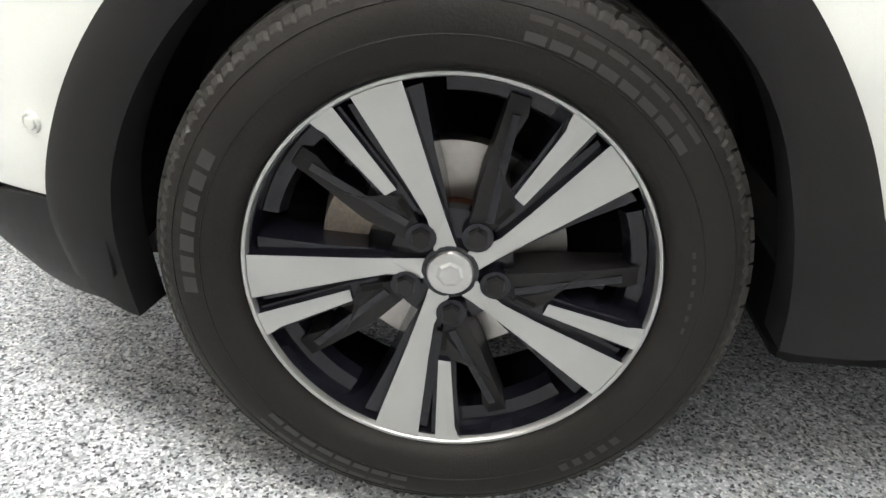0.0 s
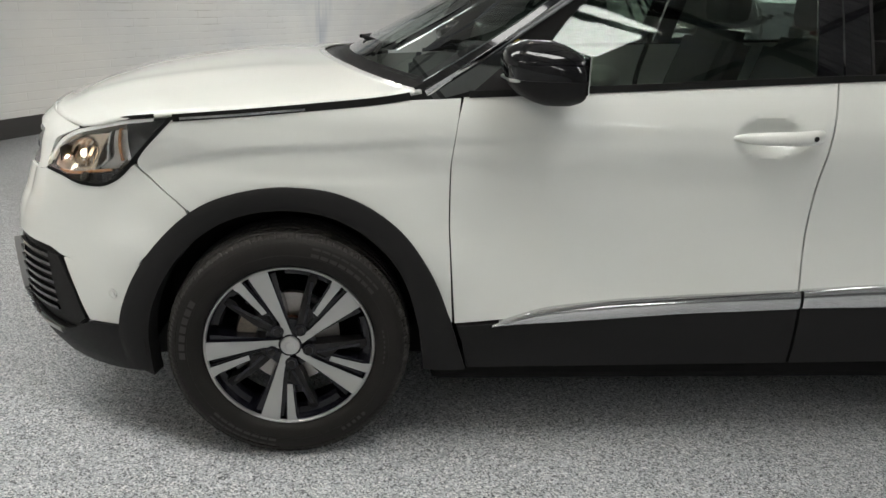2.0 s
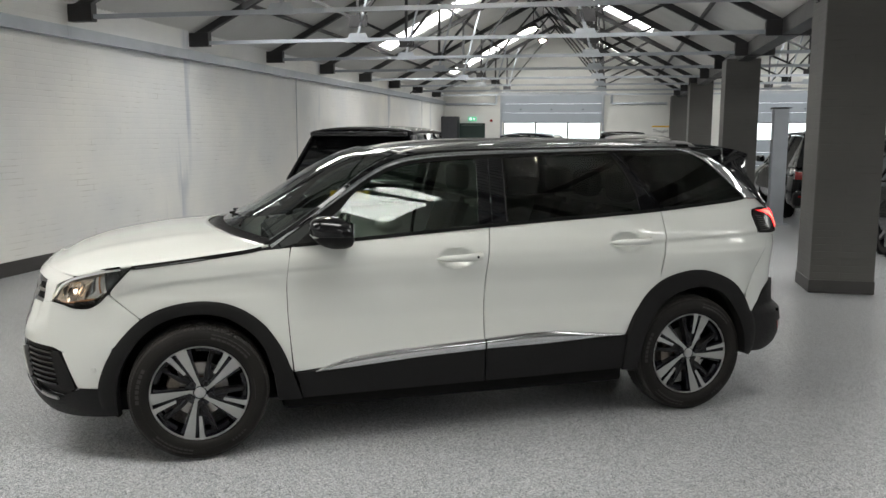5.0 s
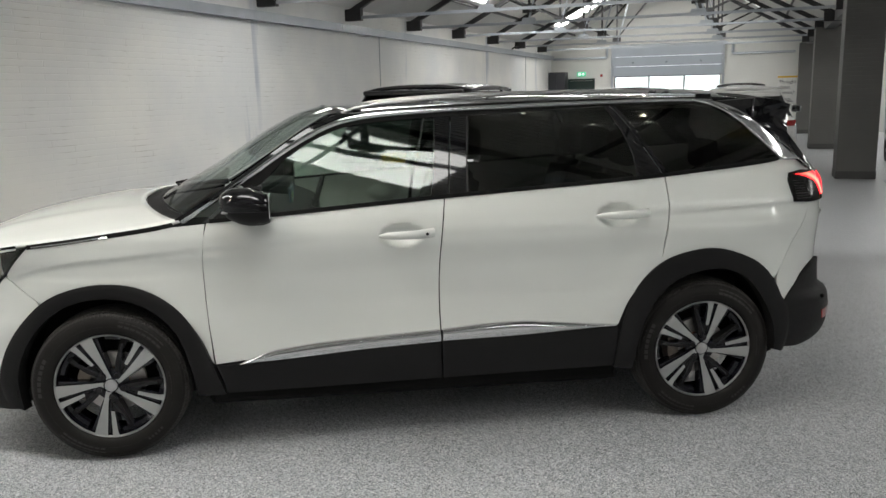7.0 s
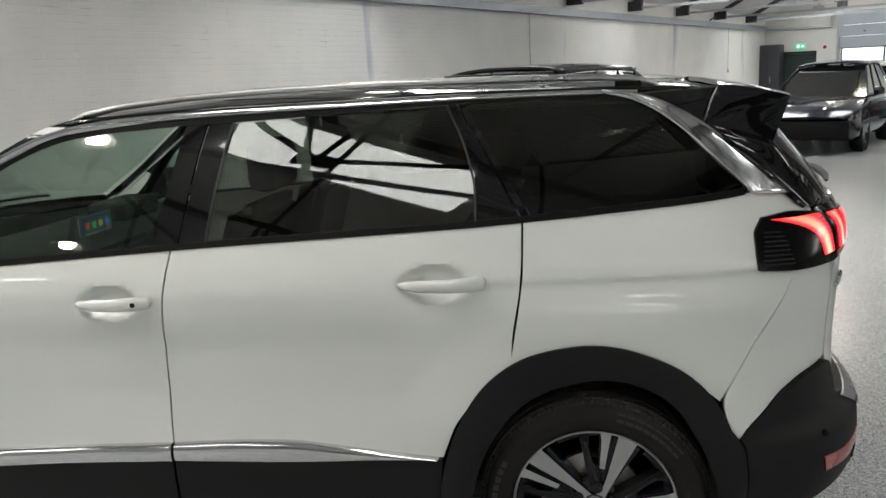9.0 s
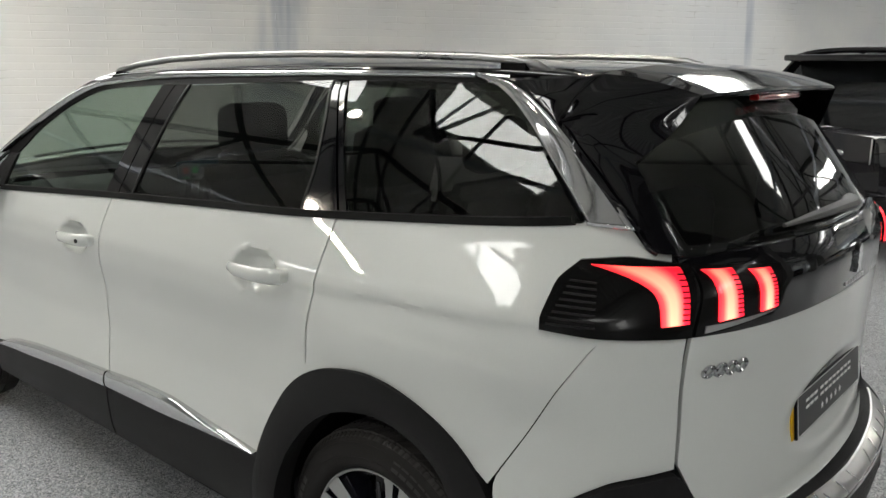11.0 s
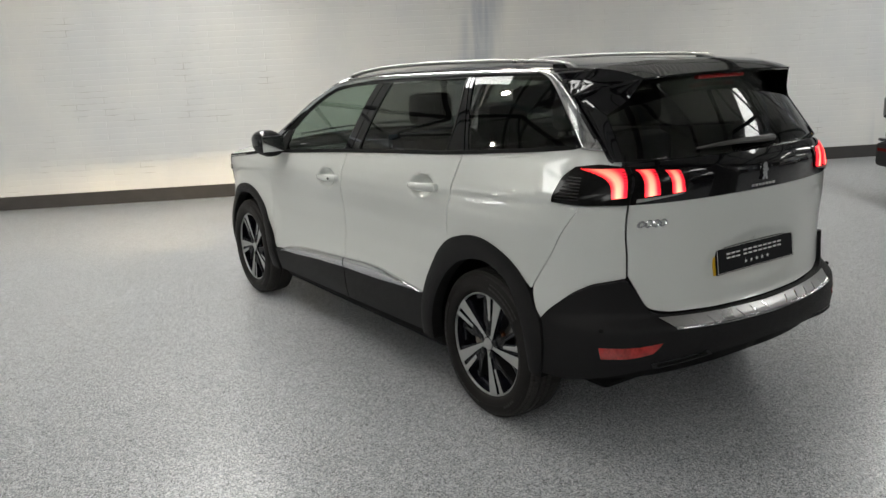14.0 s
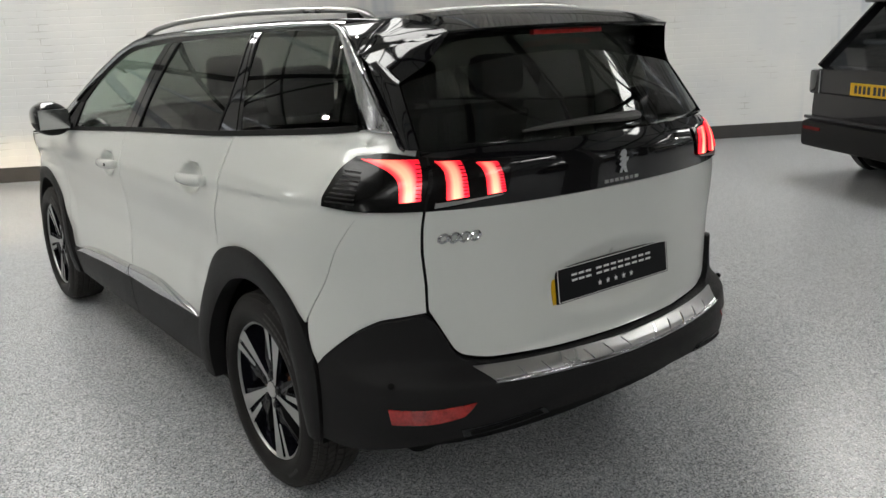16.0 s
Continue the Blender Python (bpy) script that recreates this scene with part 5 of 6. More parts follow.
for x in RXs:
    zt = float(np.interp(x, [1.08, 1.375, 1.65, 2.4, 2.95, 3.1, 3.34], [1.547, 1.563, 1.574, 1.588, 1.587, 1.581, 1.565]))
    zc = float(np.interp(x, [1.08, 1.3, 1.6, 2.1, 2.6, 3.1, 3.34], [1.575, 1.597, 1.613, 1.622, 1.617, 1.60, 1.572]))
    ye = max(.503, float(skin(x, zt)[1]))
    g_.append([bm.verts.new((x - .10 * (1 - abs(v) ** 2.2) * max(0, 1 - (x - 1.1) / .15), v * ye, zt + (zc - zt) * (1 - abs(v) ** 3))) for v in np.linspace(-1, 1, 33)])
for A_, B_ in zip(g_, g_[1:]):
    for j in range(32):
        bm.faces.new((A_[j], A_[j + 1], B_[j + 1], B_[j]))
o = part("roof", bm, M_GLOSS, car, "gloss black roof", smooth=True, angle=60)
mod = o.modifiers.new("thick", "SOLIDIFY")
mod.thickness, mod.offset = .02, -1
# tailgate
gate = new("tailgate")
gate.parent = car
gate["label"] = "pearl white tailgate with gloss black upper panel"
XG = dict(parent=gate, both=True)
panel("gate_panel", [[(3.609, .775), (3.65, .70), (3.69, .636), (3.78, .615), (4.0, .606), (T1, .603)], [(3.609, .80), (3.68, .71), (3.80, .67), (T1, .655)], [(3.609, .90), (T1, .90)], [(3.609, 1.0), (T1, 1.0)], [(3.609, 1.064), (T1, 1.064)]], M_PAINT, n=60, m=44,
      dent=[(T1, .78, .34, .12, .03)], label="pearl white tailgate skin", **XG)
panel("gate_garnish", [[(3.60, 1.064), (T1, 1.068)], [(3.60, 1.13), (T1, 1.14)], [(3.55, 1.215), (3.8, 1.226), (T1, 1.226)]], M_GLOSS, n=40, m=12, off=.002, thick=.015, label="gloss black tailgate band", **XG)
bm = bmesh.new()
g_ = []
for i in range(17):
    z = 1.222 + .308 * i / 16
    half = float(np.interp(z, [1.222, 1.284, 1.342, 1.40, 1.45, 1.49, 1.51, 1.53], [.629, .619, .609, .598, .563, .50, .42, .32]))
    xe = float(np.interp(z, [1.222, 1.284, 1.342, 1.40, 1.45, 1.49, 1.51, 1.53], [3.494, 3.449, 3.407, 3.365, 3.345, 3.338, 3.34, 3.36]))
    xm = float(skin(T1, z)[0])
    g_.append([bm.verts.new((xe + (xm - xe) * (1 - abs(v) ** 2.4), v * half, z)) for v in np.linspace(-1, 1, 41)])
for A_, B_ in zip(g_, g_[1:]):
    for j in range(40):
        bm.faces.new((A_[j], A_[j + 1], B_[j + 1], B_[j]))
o = part("tailgate_glass", bm, M_TAILGLASS, gate, "dark privacy tailgate glass", smooth=True, angle=70)
mod = o.modifiers.new("thick", "SOLIDIFY")
mod.thickness = .004


def curve(pts, n):
    """Evenly spaced points along a rounded line."""
    p = np.array(pts, float)
    d = np.r_[0, np.cumsum(np.linalg.norm(np.diff(p, axis=0), axis=1))]
    return np.stack([np.interp(np.linspace(0, d[-1], n + 1), d, p[:, k]) for k in range(3)], -1)


def loft(bm, a, b, steps, swell=(0, 0, 0)):
    """A skin between two lines of points, swelling out by swell midway, with its mirror image."""
    for s in (1, -1):
        g = []
        for u in np.linspace(0, 1, steps + 1):
            q = a * (1 - u) + b * u + np.array(swell) * math.sin(math.pi * u)
            g.append([bm.verts.new((p[0], s * p[1], p[2])) for p in q])
        for A_, B_ in zip(g, g[1:]):
            for j in range(len(A_) - 1):
                bm.faces.new((A_[j], A_[j + 1], B_[j + 1], B_[j]))


# roof visor above, flush cheeks beside the glass, and the shaded underside
seam_ = np.vstack([curve(GATE_OUT[4:7], 15), curve(GATE_OUT[6:], 20)[1:]])
crease = np.vstack([curve(GATE_CREASE[:4], 15), curve(GATE_CREASE[3:], 20)[1:]])
lip_ = np.array([(p[0] - .006, p[1] * .995, p[2] - .013) for p in crease[15:]])
shut_ = np.vstack([curve(GATE_CREASE[:4][::-1], 10), curve(GATE_OUT[:5][::-1], 16)[1:]])
rear_ = np.vstack([curve(GATE_REAR[:4], 10), curve(GATE_REAR[3:], 16)[1:]])
under = np.vstack([curve(GATE_REAR[:4][::-1], 10), lip_[1:]])
top_ = np.vstack([curve(GATE_TOP[:3], 10), curve(GATE_TOP[2:], 20)[1:]])
bm = bmesh.new()
loft(bm, seam_, crease, 8, (0, 0, .007))
loft(bm, crease[15:], lip_, 2, (.004, 0, 0))
loft(bm, shut_, rear_, 8, (0, .006, 0))
loft(bm, under, top_, 4)
loft(bm, rear_[10:], rear_[10:] - np.array([.012, .012, .004]), 1)
loft(bm, seam_, seam_ - np.array([.002, 0, .014]), 1)
bmesh.ops.remove_doubles(bm, verts=bm.verts, dist=5e-4)
sp = part("spoiler", bm, M_GLOSS, gate, "gloss black roof spoiler running down beside the glass", smooth=True, angle=32)
bm = bmesh.new()
box(bm, 3.425, 3.448, -.15, .15, 1.518, 1.532, .003)
part("brake_light", bm, M_REDLENS, sp, "high red brake light, unlit")
bm = bmesh.new()
tube(bm, [(3.605, .13, 1.262), (3.634, .03, 1.266), (3.636, -.10, 1.270), (3.622, -.24, 1.266), (3.60, -.34, 1.258)], [.026, .024, .019, .014, .006], 8, .6)
part("rear_wiper", bm, mat("grey_wiper_plastic", (0.055, 0.053, 0.05), 0.5, vary=0.15), gate, "dark grey rear wiper", smooth=True)
# emblem and lettering as plain bright shapes
bm = bmesh.new()
prism(bm, [(-.020, 1.104), (-.006, 1.104), (-.004, 1.117), (.004, 1.104), (.018, 1.103), (.012, 1.118), (.010, 1.134), (.020, 1.140), (.022, 1.150), (.010, 1.150), (.012, 1.166), (.002, 1.176), (-.012, 1.172), (-.020, 1.160), (-.011, 1.154), (-.021, 1.146), (-.010, 1.140), (-.022, 1.130), (-.010, 1.124)], 3.664, 3.680, "x")
part("emblem", bm, M_CHROME, gate, "chrome maker's emblem")
bm = bmesh.new()
for i in range(7):
    box(bm, 3.664, 3.6725, -.074 + .0225 * i, -.058 + .0225 * i, 1.078, 1.088, .001)
part("maker_bars", bm, M_SATIN, gate, "small bright bars in a row")
for i in range(4):
    bm = bmesh.new()
    ring = []
    for k in range(21):
        a = 2 * math.pi * k / 20
        X, Y, Z = skin(3.664 + .031 * i + .0125 * math.cos(a) + .004 * math.sin(a), .986 + (.0125 if i else .011) * math.sin(a), .005)
        ring.append((float(X), -float(Y), float(Z)))
    tube(bm, ring, .0042, 6)
    part("badge_ring", bm, M_CHROME, gate, "chrome badge shape", smooth=True)
# plate with plain bars for its lettering
plate = new("number_plate")
plate.parent = gate
plate["label"] = "black display plate in a white line border"
plate.matrix_basis = pose(3.640, 0, .782, 0, -6, 0)
part("backing", boxed(-.012, -.004, -.262, .262, -.056, .056, .002), M_YELLOW, plate, "yellow plate behind the display plate")
part("face", boxed(-.004, .004, -.250, .272, -.056, .056, .002), mat("black_plate", (0.008, 0.008, 0.009), 0.3, vary=0.1, spec=0.15), plate)
M_WHITEINK = mat("white_plate_print", (0.8, 0.8, 0.78), 0.4, vary=0.02)
for y0, y1, z0, z1 in ((-.245, .267, .0505, .0525), (-.245, .267, -.0525, -.0505), (-.245, -.2425, -.052, .052), (.2645, .267, -.052, .052)):
    part("border_line", boxed(.004, .0046, y0, y1, z0, z1), M_WHITEINK, plate)
ys = [-.185 + .031 * i for i in range(3)] + [-.075 + .0335 * i for i in range(8)]
for y in ys:
    part("print_bar", boxed(.004, .0048, y, y + .024, .004, .011), M_WHITEINK, plate)
    part("print_bar", boxed(.004, .0048, y, y + .024, .021, .028), M_WHITEINK, plate)
for i in range(5):
    bm = bmesh.new()
    prism(bm, [(-.062 + .037 * i + (.010 if k % 2 == 0 else .0042) * math.sin(k * math.pi / 5), -.024 + (.010 if k % 2 == 0 else .0042) * math.cos(k * math.pi / 5)) for k in range(10)], .004, .0048, "x")
    part("star", bm, M_WHITEINK, plate, "small white star")

# rear bumper
rb = new("rear_bumper")
rb.parent = car
rb["label"] = "black grained rear bumper with bright sill plate"
XB = dict(parent=rb, both=True)
panel("bumper_skin", [[(3.245, .345), (3.35, .335), (3.637, .402), (3.949, .432), (T1, .438)], [(3.248, .45), (T1, .47)], [(3.242, .53), (T1, .52)], [(3.238, .572), (3.32, .59), (3.7, .582), (T1, .570)], [(3.236, .587), (3.31, .647), (3.38, .70), (3.457, .74), (3.604, .765), (3.65, .69), (3.69, .625), (3.76, .606), (4.0, .598), (T1, .596)]],
      M_CLAD, n=80, m=30, off=.018, thick=.03, label="black grained bumper moulding", **XB)
panel("valance", [[(3.35, .325), (T1, .35)], [(3.35, .36), (3.64, .40), (T1, .43)]], M_DARK, n=30, m=4, off=-.05, thick=.01, label="dark lower valance", **XB)
panel("sill_plate", [[(3.762, .572), (3.9, .564), (T1, .554)], [(3.742, .590), (3.9, .584), (T1, .575)], [(3.722, .606), (3.9, .600), (T1, .592)]], M_SATIN, n=40, m=6, off=.0235, thick=.006, label="bright steel loading sill plate", **XB)
panel("sill_lip", band([(3.762, .570), (3.9, .562), (T1, .552)], .012), M_CHROME, n=40, m=3, off=.0245, thick=.008, bulge=.003, label="polished chrome sill edge", **XB)
for i in range(6):
    for s in (1, -1):
        if i or s == 1:
            panel("sill_rib", band([(T1 - .08 * i - .02, .564), (T1 - .08 * i - .04, .590)], .004), M_CHROME, rb, n=4, m=1, off=.026, thick=.003, side=s)
for side in (1, -1):
    L = dict(parent=rb, side=side)
    panel("reflector", [[(3.465, .455), (3.585, .458), (3.665, .475)], [(3.458, .48), (3.69, .498)], [(3.453, .502), (3.58, .503), (3.702, .514)]], M_REDLENS, n=16, m=6, off=.021, thick=.006, label="red rear reflector", **L)
    panel("exhaust_trim", [[(3.67, .405), (3.94, .43)], [(3.66, .432), (3.92, .452)]], M_GLOSS, n=14, m=3, off=.021, thick=.006, label="gloss black exhaust finisher", **L)
    panel("exhaust_slot", [[(3.69, .412), (3.92, .434)], [(3.685, .425), (3.905, .445)]], M_DARK, n=10, m=2, off=.024, thick=.004, **L)
    X, Y, _ = skin(3.465, .568, .020)
    bm = bmesh.new()
    bmesh.ops.create_uvsphere(bm, u_segments=12, v_segments=8, radius=.011, matrix=Matrix.Translation((float(X), -side * float(Y), .572)))
    part("parking_sensor", bm, M_DARK, rb, smooth=True)

# underside and cabin
part("floor_pan", boxed(.42, 2.42, -.80, .80, .20, .34, .03), M_DARK, car, "dark underbody")
part("nose_shield", boxed(-.62, .44, -.60, .60, .20, .34, .03), M_DARK, car, "dark under shield")
part("tail_shield", boxed(2.40, 3.36, -.60, .60, .22, .34, .03), M_DARK, car, "dark under shield")
part("inner_sill", boxed(.45, 2.40, -.84, .84, .30, .50, .03), M_DARK, car)
part("engine_bay", boxed(-.62, .42, -.50, .50, .34, .93, .04), M_DARK, car)
part("boot_floor", boxed(2.55, 3.42, -.50, .50, .34, .80, .03), M_DARK, car)
part("cabin_floor", boxed(.40, 2.60, -.80, .80, .34, .42, .02), M_SEAT, car)
bm = bmesh.new()
prism(bm, [(.42, .42), (.42, 1.06), (.55, 1.10), (.80, 1.08), (.92, 1.02), (.95, .92), (.82, .80), (.80, .42)], -.76, .76)
bmesh.ops.bevel(bm, geom=list(bm.edges), offset=.02, segments=2, affect="EDGES")
dash = part("dashboard", bm, M_SEAT, car, "dark soft dashboard", smooth=True)
M_SCREEN = glow("lit_touchscreen", (0.25, 0.45, 0.6), 0.08, 0.02)
part("touchscreen", boxed(.80, .815, -.13, .09, 1.02, 1.15, .004), M_SCREEN, dash, "lit touchscreen")
icons = [(0.1, 0.8, 0.2), (0.9, 0.2, 0.1), (0.1, 0.3, 0.9), (0.8, 0.7, 0.1)]
for i in range(8):
    part("screen_icon", boxed(.815, .8165, -.105 + .048 * (i % 4), -.078 + .048 * (i % 4), 1.05 + .045 * (i // 4), 1.077 + .045 * (i // 4)), glow("icon_glow", icons[(i * 3 + i // 4) % 4], .3, .05), dash)
part("instrument_hood", boxed(.62, .80, .20, .56, 1.06, 1.16, .03), M_SEAT, dash)
bm = bmesh.new()
ring = [Vector((.92 + .055 * math.sin(a), .38 + .17 * math.cos(a), 1.0 + .165 * math.sin(a))) for a in [2 * math.pi * k / 32 for k in range(33)]]
tube(bm, ring, .016, 8)
box(bm, .88, .93, .32, .44, .95, 1.04, .02)
bar(bm, (.90, .25, .99), (.90, .51, .99), .02, .035)
part("steering_wheel", bm, M_SEAT, car, "black steering wheel on the far side", smooth=True)


def seat(x, y, wide, back=.62):
    st = new("seat")
    st.parent = car
    st["label"] = "dark cloth car seat with headrest"
    part("cushion", boxed(x - .27, x + .26, y - wide, y + wide, .52, .70, .06), M_SEAT, st, smooth=True)
    bm = bmesh.new()
    prism(bm, [(x + .16, .64), (x + .32, .62), (x + .50, .66 + back), (x + .38, .68 + back)], y - wide, y + wide)
    bmesh.ops.bevel(bm, geom=list(bm.edges), offset=.045, segments=3, affect="EDGES")
    part("backrest", bm, M_SEAT, st, smooth=True)
    part("headrest", boxed(x + .40, x + .52, y - .13, y + .13, .70 + back, .88 + back, .045), M_SEAT, st, smooth=True)
    part("seat_base", boxed(x - .2, x + .2, y - wide + .05, y + wide - .05, .42, .53), M_SEAT, st)


for y in (-.38, .38):
    seat(1.28, y, .25, .58)
    seat(2.9, y, .20, .44)
for y in (-.48, 0, .48):
    seat(2.08, y, .215, .55)
part("headlining", boxed(1.20, 3.15, -.54, .54, 1.535, 1.55, .005), M_TRIMGREY, car, "pale grey headlining")

for cx, turn in ((0, 109.5), (2.84, 136)):
    for s in (-1, 1):
        w = wheel(turn, car)
        w.matrix_basis = pose(cx, s * (.787 if cx < 1 else .762), .352, 0, 0, 0 if s < 0 else 180)
# light thrown by the dipped headlamps, cut off at the top by a shutter
for s in (-1, 1):
    X, Y, _ = skin(-.655, .868, -.012)
    src = Vector((float(X), s * float(Y), .868))
    beam = new("headlamp_beam", bpy.data.lights.new("headlamp_beam", "SPOT"))
    beam.data.energy, beam.data.color, beam.data.spot_size, beam.data.spot_blend, beam.data.shadow_soft_size = 320, (1.0, 0.78, 0.48), radians(66), .7, .0006
    beam.matrix_world = look(src, src + Vector((-4, s * .25, -.32)))
    part("cutoff_shutter", boxed(src.x - .022, src.x - .019, src.y - .045, src.y + .045, src.z - .0016, src.z + .035), M_DARK, car, "small lamp cut-off shutter")

# ---- end wall: doors, sign, cabinet ----
M_DOORPANEL = mat("pale_grey_door_panel", (0.38, 0.42, 0.47), 0.45, vary=0.05, scale=2)
M_GREENDOOR = mat("dark_green_door_paint", (0.012, 0.03, 0.025), 0.4, vary=0.15)
M_CABINET = mat("anthracite_cabinet", (0.045, 0.047, 0.055), 0.45, vary=0.1)
M_DAY = glow("bright_overcast_outdoors", (0.95, 0.98, 1.0), 2.6, 0.8)
M_EXIT = glow("lit_green_sign", (0.02, 0.55, 0.28), 1.1, 0.2)
M_WHITEGLOW = glow("lit_white_pictogram", (0.8, 1.0, 0.9), 1.3, 0.8)
M_PANE = pane_material("clear_window_pane", (0.9, 0.93, 0.92))


def sectional_door(name, x0, x1):
    d = tagged(new(name), "white sectional roller door with a glazed strip", "roller door", "roller doors", kind="structure")
    d.matrix_basis = ROOM @ pose(0, YE, 0)
    for i, (z0, z1) in enumerate(((2.14, 2.50), (2.505, 2.86), (2.865, 3.2))):
        part("door_panel", boxed(x0 - .05, x1 + .05, -.06 - .05 * i, -.015 - .05 * i, z0, z1, .006), M_DOORPANEL, d)
    for z0, z1 in ((.02, .50), (.505, 1.0), (1.005, 1.45)):
        part("door_panel", boxed(x0, x1, .02, .06, z0, z1, .006), M_DOORPANEL, d)
    n = 3
    for i in range(n + 1):
        x = x0 + (x1 - x0) * i / n
        part("mullion", boxed(x - .03, x + .03, .02, .07, 1.45, 2.14, .004), M_STEEL, d)
    for z in (1.46, 2.13):
        part("rail", boxed(x0, x1, .025, .065, z - .02, z + .02), M_STEEL, d)
    for i in range(n):
        pn = part("pane", boxed(x0 + (x1 - x0) * i / n + .03, x0 + (x1 - x0) * (i + 1) / n - .03, .04, .046, 1.48, 2.11), M_PANE, d)
        pn.visible_shadow = False
    for x in (x0 - .09, x1 + .09):
        part("track", boxed(x - .035, x + .035, -.10, -.02, 0, 3.25, .005), M_GALV, d, "galvanised door track")
    for x in (x0 + .7, (x0 + x1) / 2, x1 - .7):
        part("hinge", boxed(x - .03, x + .03, -.125, -.11, 2.62, 2.66), M_STEEL, d)
    part("spring_bar", boxed(x0 - .2, x1 + .2, -.22, -.16, 3.25, 3.31, .02), M_GALV, d)


sectional_door("door_1", -1.95, 1.9)
sectional_door("door_2", 7.5, 11.3)
tagged(obj("backdrop", boxed(-30, 40, 38, 38.1, -1, 12), M_DAY, matrix=ROOM), "bright hazy outdoors beyond the glazed doors", "backdrop", kind="structure")
tagged(obj("ground", boxed(-60, 60, YE + .3, 60, -.25, -.03), mat("wet_asphalt", (0.06, 0.06, 0.062), 0.5), matrix=ROOM), "grey asphalt yard outside", "ground", kind="structure")

ex = tagged(new("exit_sign"), "lit green exit sign with white pictogram", "exit sign")
ex.matrix_basis = ROOM @ pose(-3.22, YE - .001, 2.27)
part("case", boxed(-.17, .17, -.05, 0, -.085, .085, .008), M_EXIT, ex)
part("pictogram", boxed(-.11, -.03, -.056, -.05, -.05, .05), M_WHITEGLOW, ex)
bm = bmesh.new()
bmesh.ops.create_cone(bm, cap_ends=True, segments=14, radius1=.04, radius2=.04, depth=.006, matrix=pose(.07, -.053, 0, 90))
part("pictogram", bm, M_WHITEGLOW, ex)
dr = tagged(new("door_3"), "dark green personnel door in the end wall", "door", kind="structure")
dr.matrix_basis = ROOM @ pose(-3.22, YE, 0)
part("leaf", boxed(-.44, .44, -.03, 0, .01, 2.02, .004), M_GREENDOOR, dr)
for x0, x1, z0, z1 in ((-.52, -.44, 0, 2.1), (.44, .52, 0, 2.1), (-.52, .52, 2.03, 2.1)):
    part("frame", boxed(x0, x1, -.05, 0, z0, z1, .003), M_GREENDOOR, dr)
part("push_bar", boxed(-.38, .38, -.09, -.05, .98, 1.03, .01), M_GALV, dr)
cb = tagged(new("cabinet"), "tall anthracite metal cabinet beside the exit door", "cabinet")
cb.matrix_basis = ROOM @ pose(-4.08, YE - .3, 0)
part("body", boxed(-.33, .33, -.25, .29, 0, 2.36, .006), M_CABINET, cb)
for x0, x1 in ((-.32, -.004), (.004, .32)):
    part("door_leaf", boxed(x0, x1, -.27, -.25, .03, 2.33, .004), M_CABINET, cb)
part("handle", boxed(.03, .05, -.29, -.27, 1.1, 1.3, .004), M_GALV, cb)
for p, q in (((XW + .1, YE - .06, 2.86), (-2.25, YE - .06, 2.86)), ((-2.25, YE - .06, 2.86), (-2.25, YE - .06, 3.2)), ((2.3, YE - .06, 2.86), (4.4, YE - .06, 2.86)), ((2.3, YE - .06, 2.86), (2.3, YE - .06, 3.2))):
    bm = bmesh.new()
    bar(bm, p, q, .07, .07, up=(.3, .2, .9))
    tagged(obj("conduit", bm, M_GALV, matrix=ROOM), "grey conduit run on the end wall", "conduit", "conduits")
po = tagged(new("poster"), "white poster with yellow top band and dark words", "poster")
po.matrix_basis = ROOM @ pose(4.22, YE - .004, 1.55)
part("sheet", boxed(-.36, .36, -.012, 0, -.5, .5), M_WHITEPLASTIC, po)
part("band", boxed(-.36, .36, -.015, -.012, .40, .46), M_YELLOW, po)
M_INK = mat("dark_ink", (0.03, 0.03, 0.05), 0.6)
for i, word in enumerate(("Thought", "about", "finance?")):
    cu = bpy.data.curves.new("words", "FONT")
    cu.body, cu.size, cu.extrude = word, .17, .001
    tmp = new("words_tmp", cu)
    me = bpy.data.meshes.new_from_object(tmp.evaluated_get(bpy.context.evaluated_depsgraph_get()))
    bpy.data.objects.remove(tmp)
    me.materials.append(M_INK)
    wd = new("words", me)
    wd.parent = po
    wd.matrix_basis = pose(-.32, -.0145, .2 - .19 * i, 90)
for i in range(3):
    part("small_print", boxed(-.32, .1 + .05 * i, -.0145, -.012, -.36 - .05 * i, -.34 - .05 * i), M_INK, po)
al = tagged(new("alarm_point"), "small red fire alarm point on the wall", "alarm point")
al.matrix_basis = ROOM @ pose(-2.45, YE - .002, 2.2)
bm = bmesh.new()
bmesh.ops.create_cone(bm, cap_ends=True, segments=20, radius1=.06, radius2=.05, depth=.05, matrix=pose(0, -.025, 0, 90))
part("bell", bm, M_REDLENS, al)
cc = tagged(new("security_camera"), "small dark camera under the cable trunking", "camera")
cc.matrix_basis = ROOM @ pose(XW, 23.2, 3.03)
bm = bmesh.new()
tube(bm, [(0, 0, 0), (.1, 0, .06), (.2, -.05, .05)], .02, 8)
part("bracket", bm, M_STEEL, cc)
bm = bmesh.new()
tube(bm, [(.14, .05, .06), (.26, -.14, .03)], .045, 12)
part("housing", bm, M_STEEL, cc, smooth=True)
li = tagged(new("vehicle_lift_post"), "pale grey steel vehicle lift post", "lift post")
li.matrix_basis = ROOM @ pose(5.46, 12.0, 0)
part("post", boxed(-.13, .13, -.13, .13, .02, 2.15, .012), M_GALV, li)
part("base_plate", boxed(-.22, .22, -.22, .22, 0, .02), M_GALV, li)
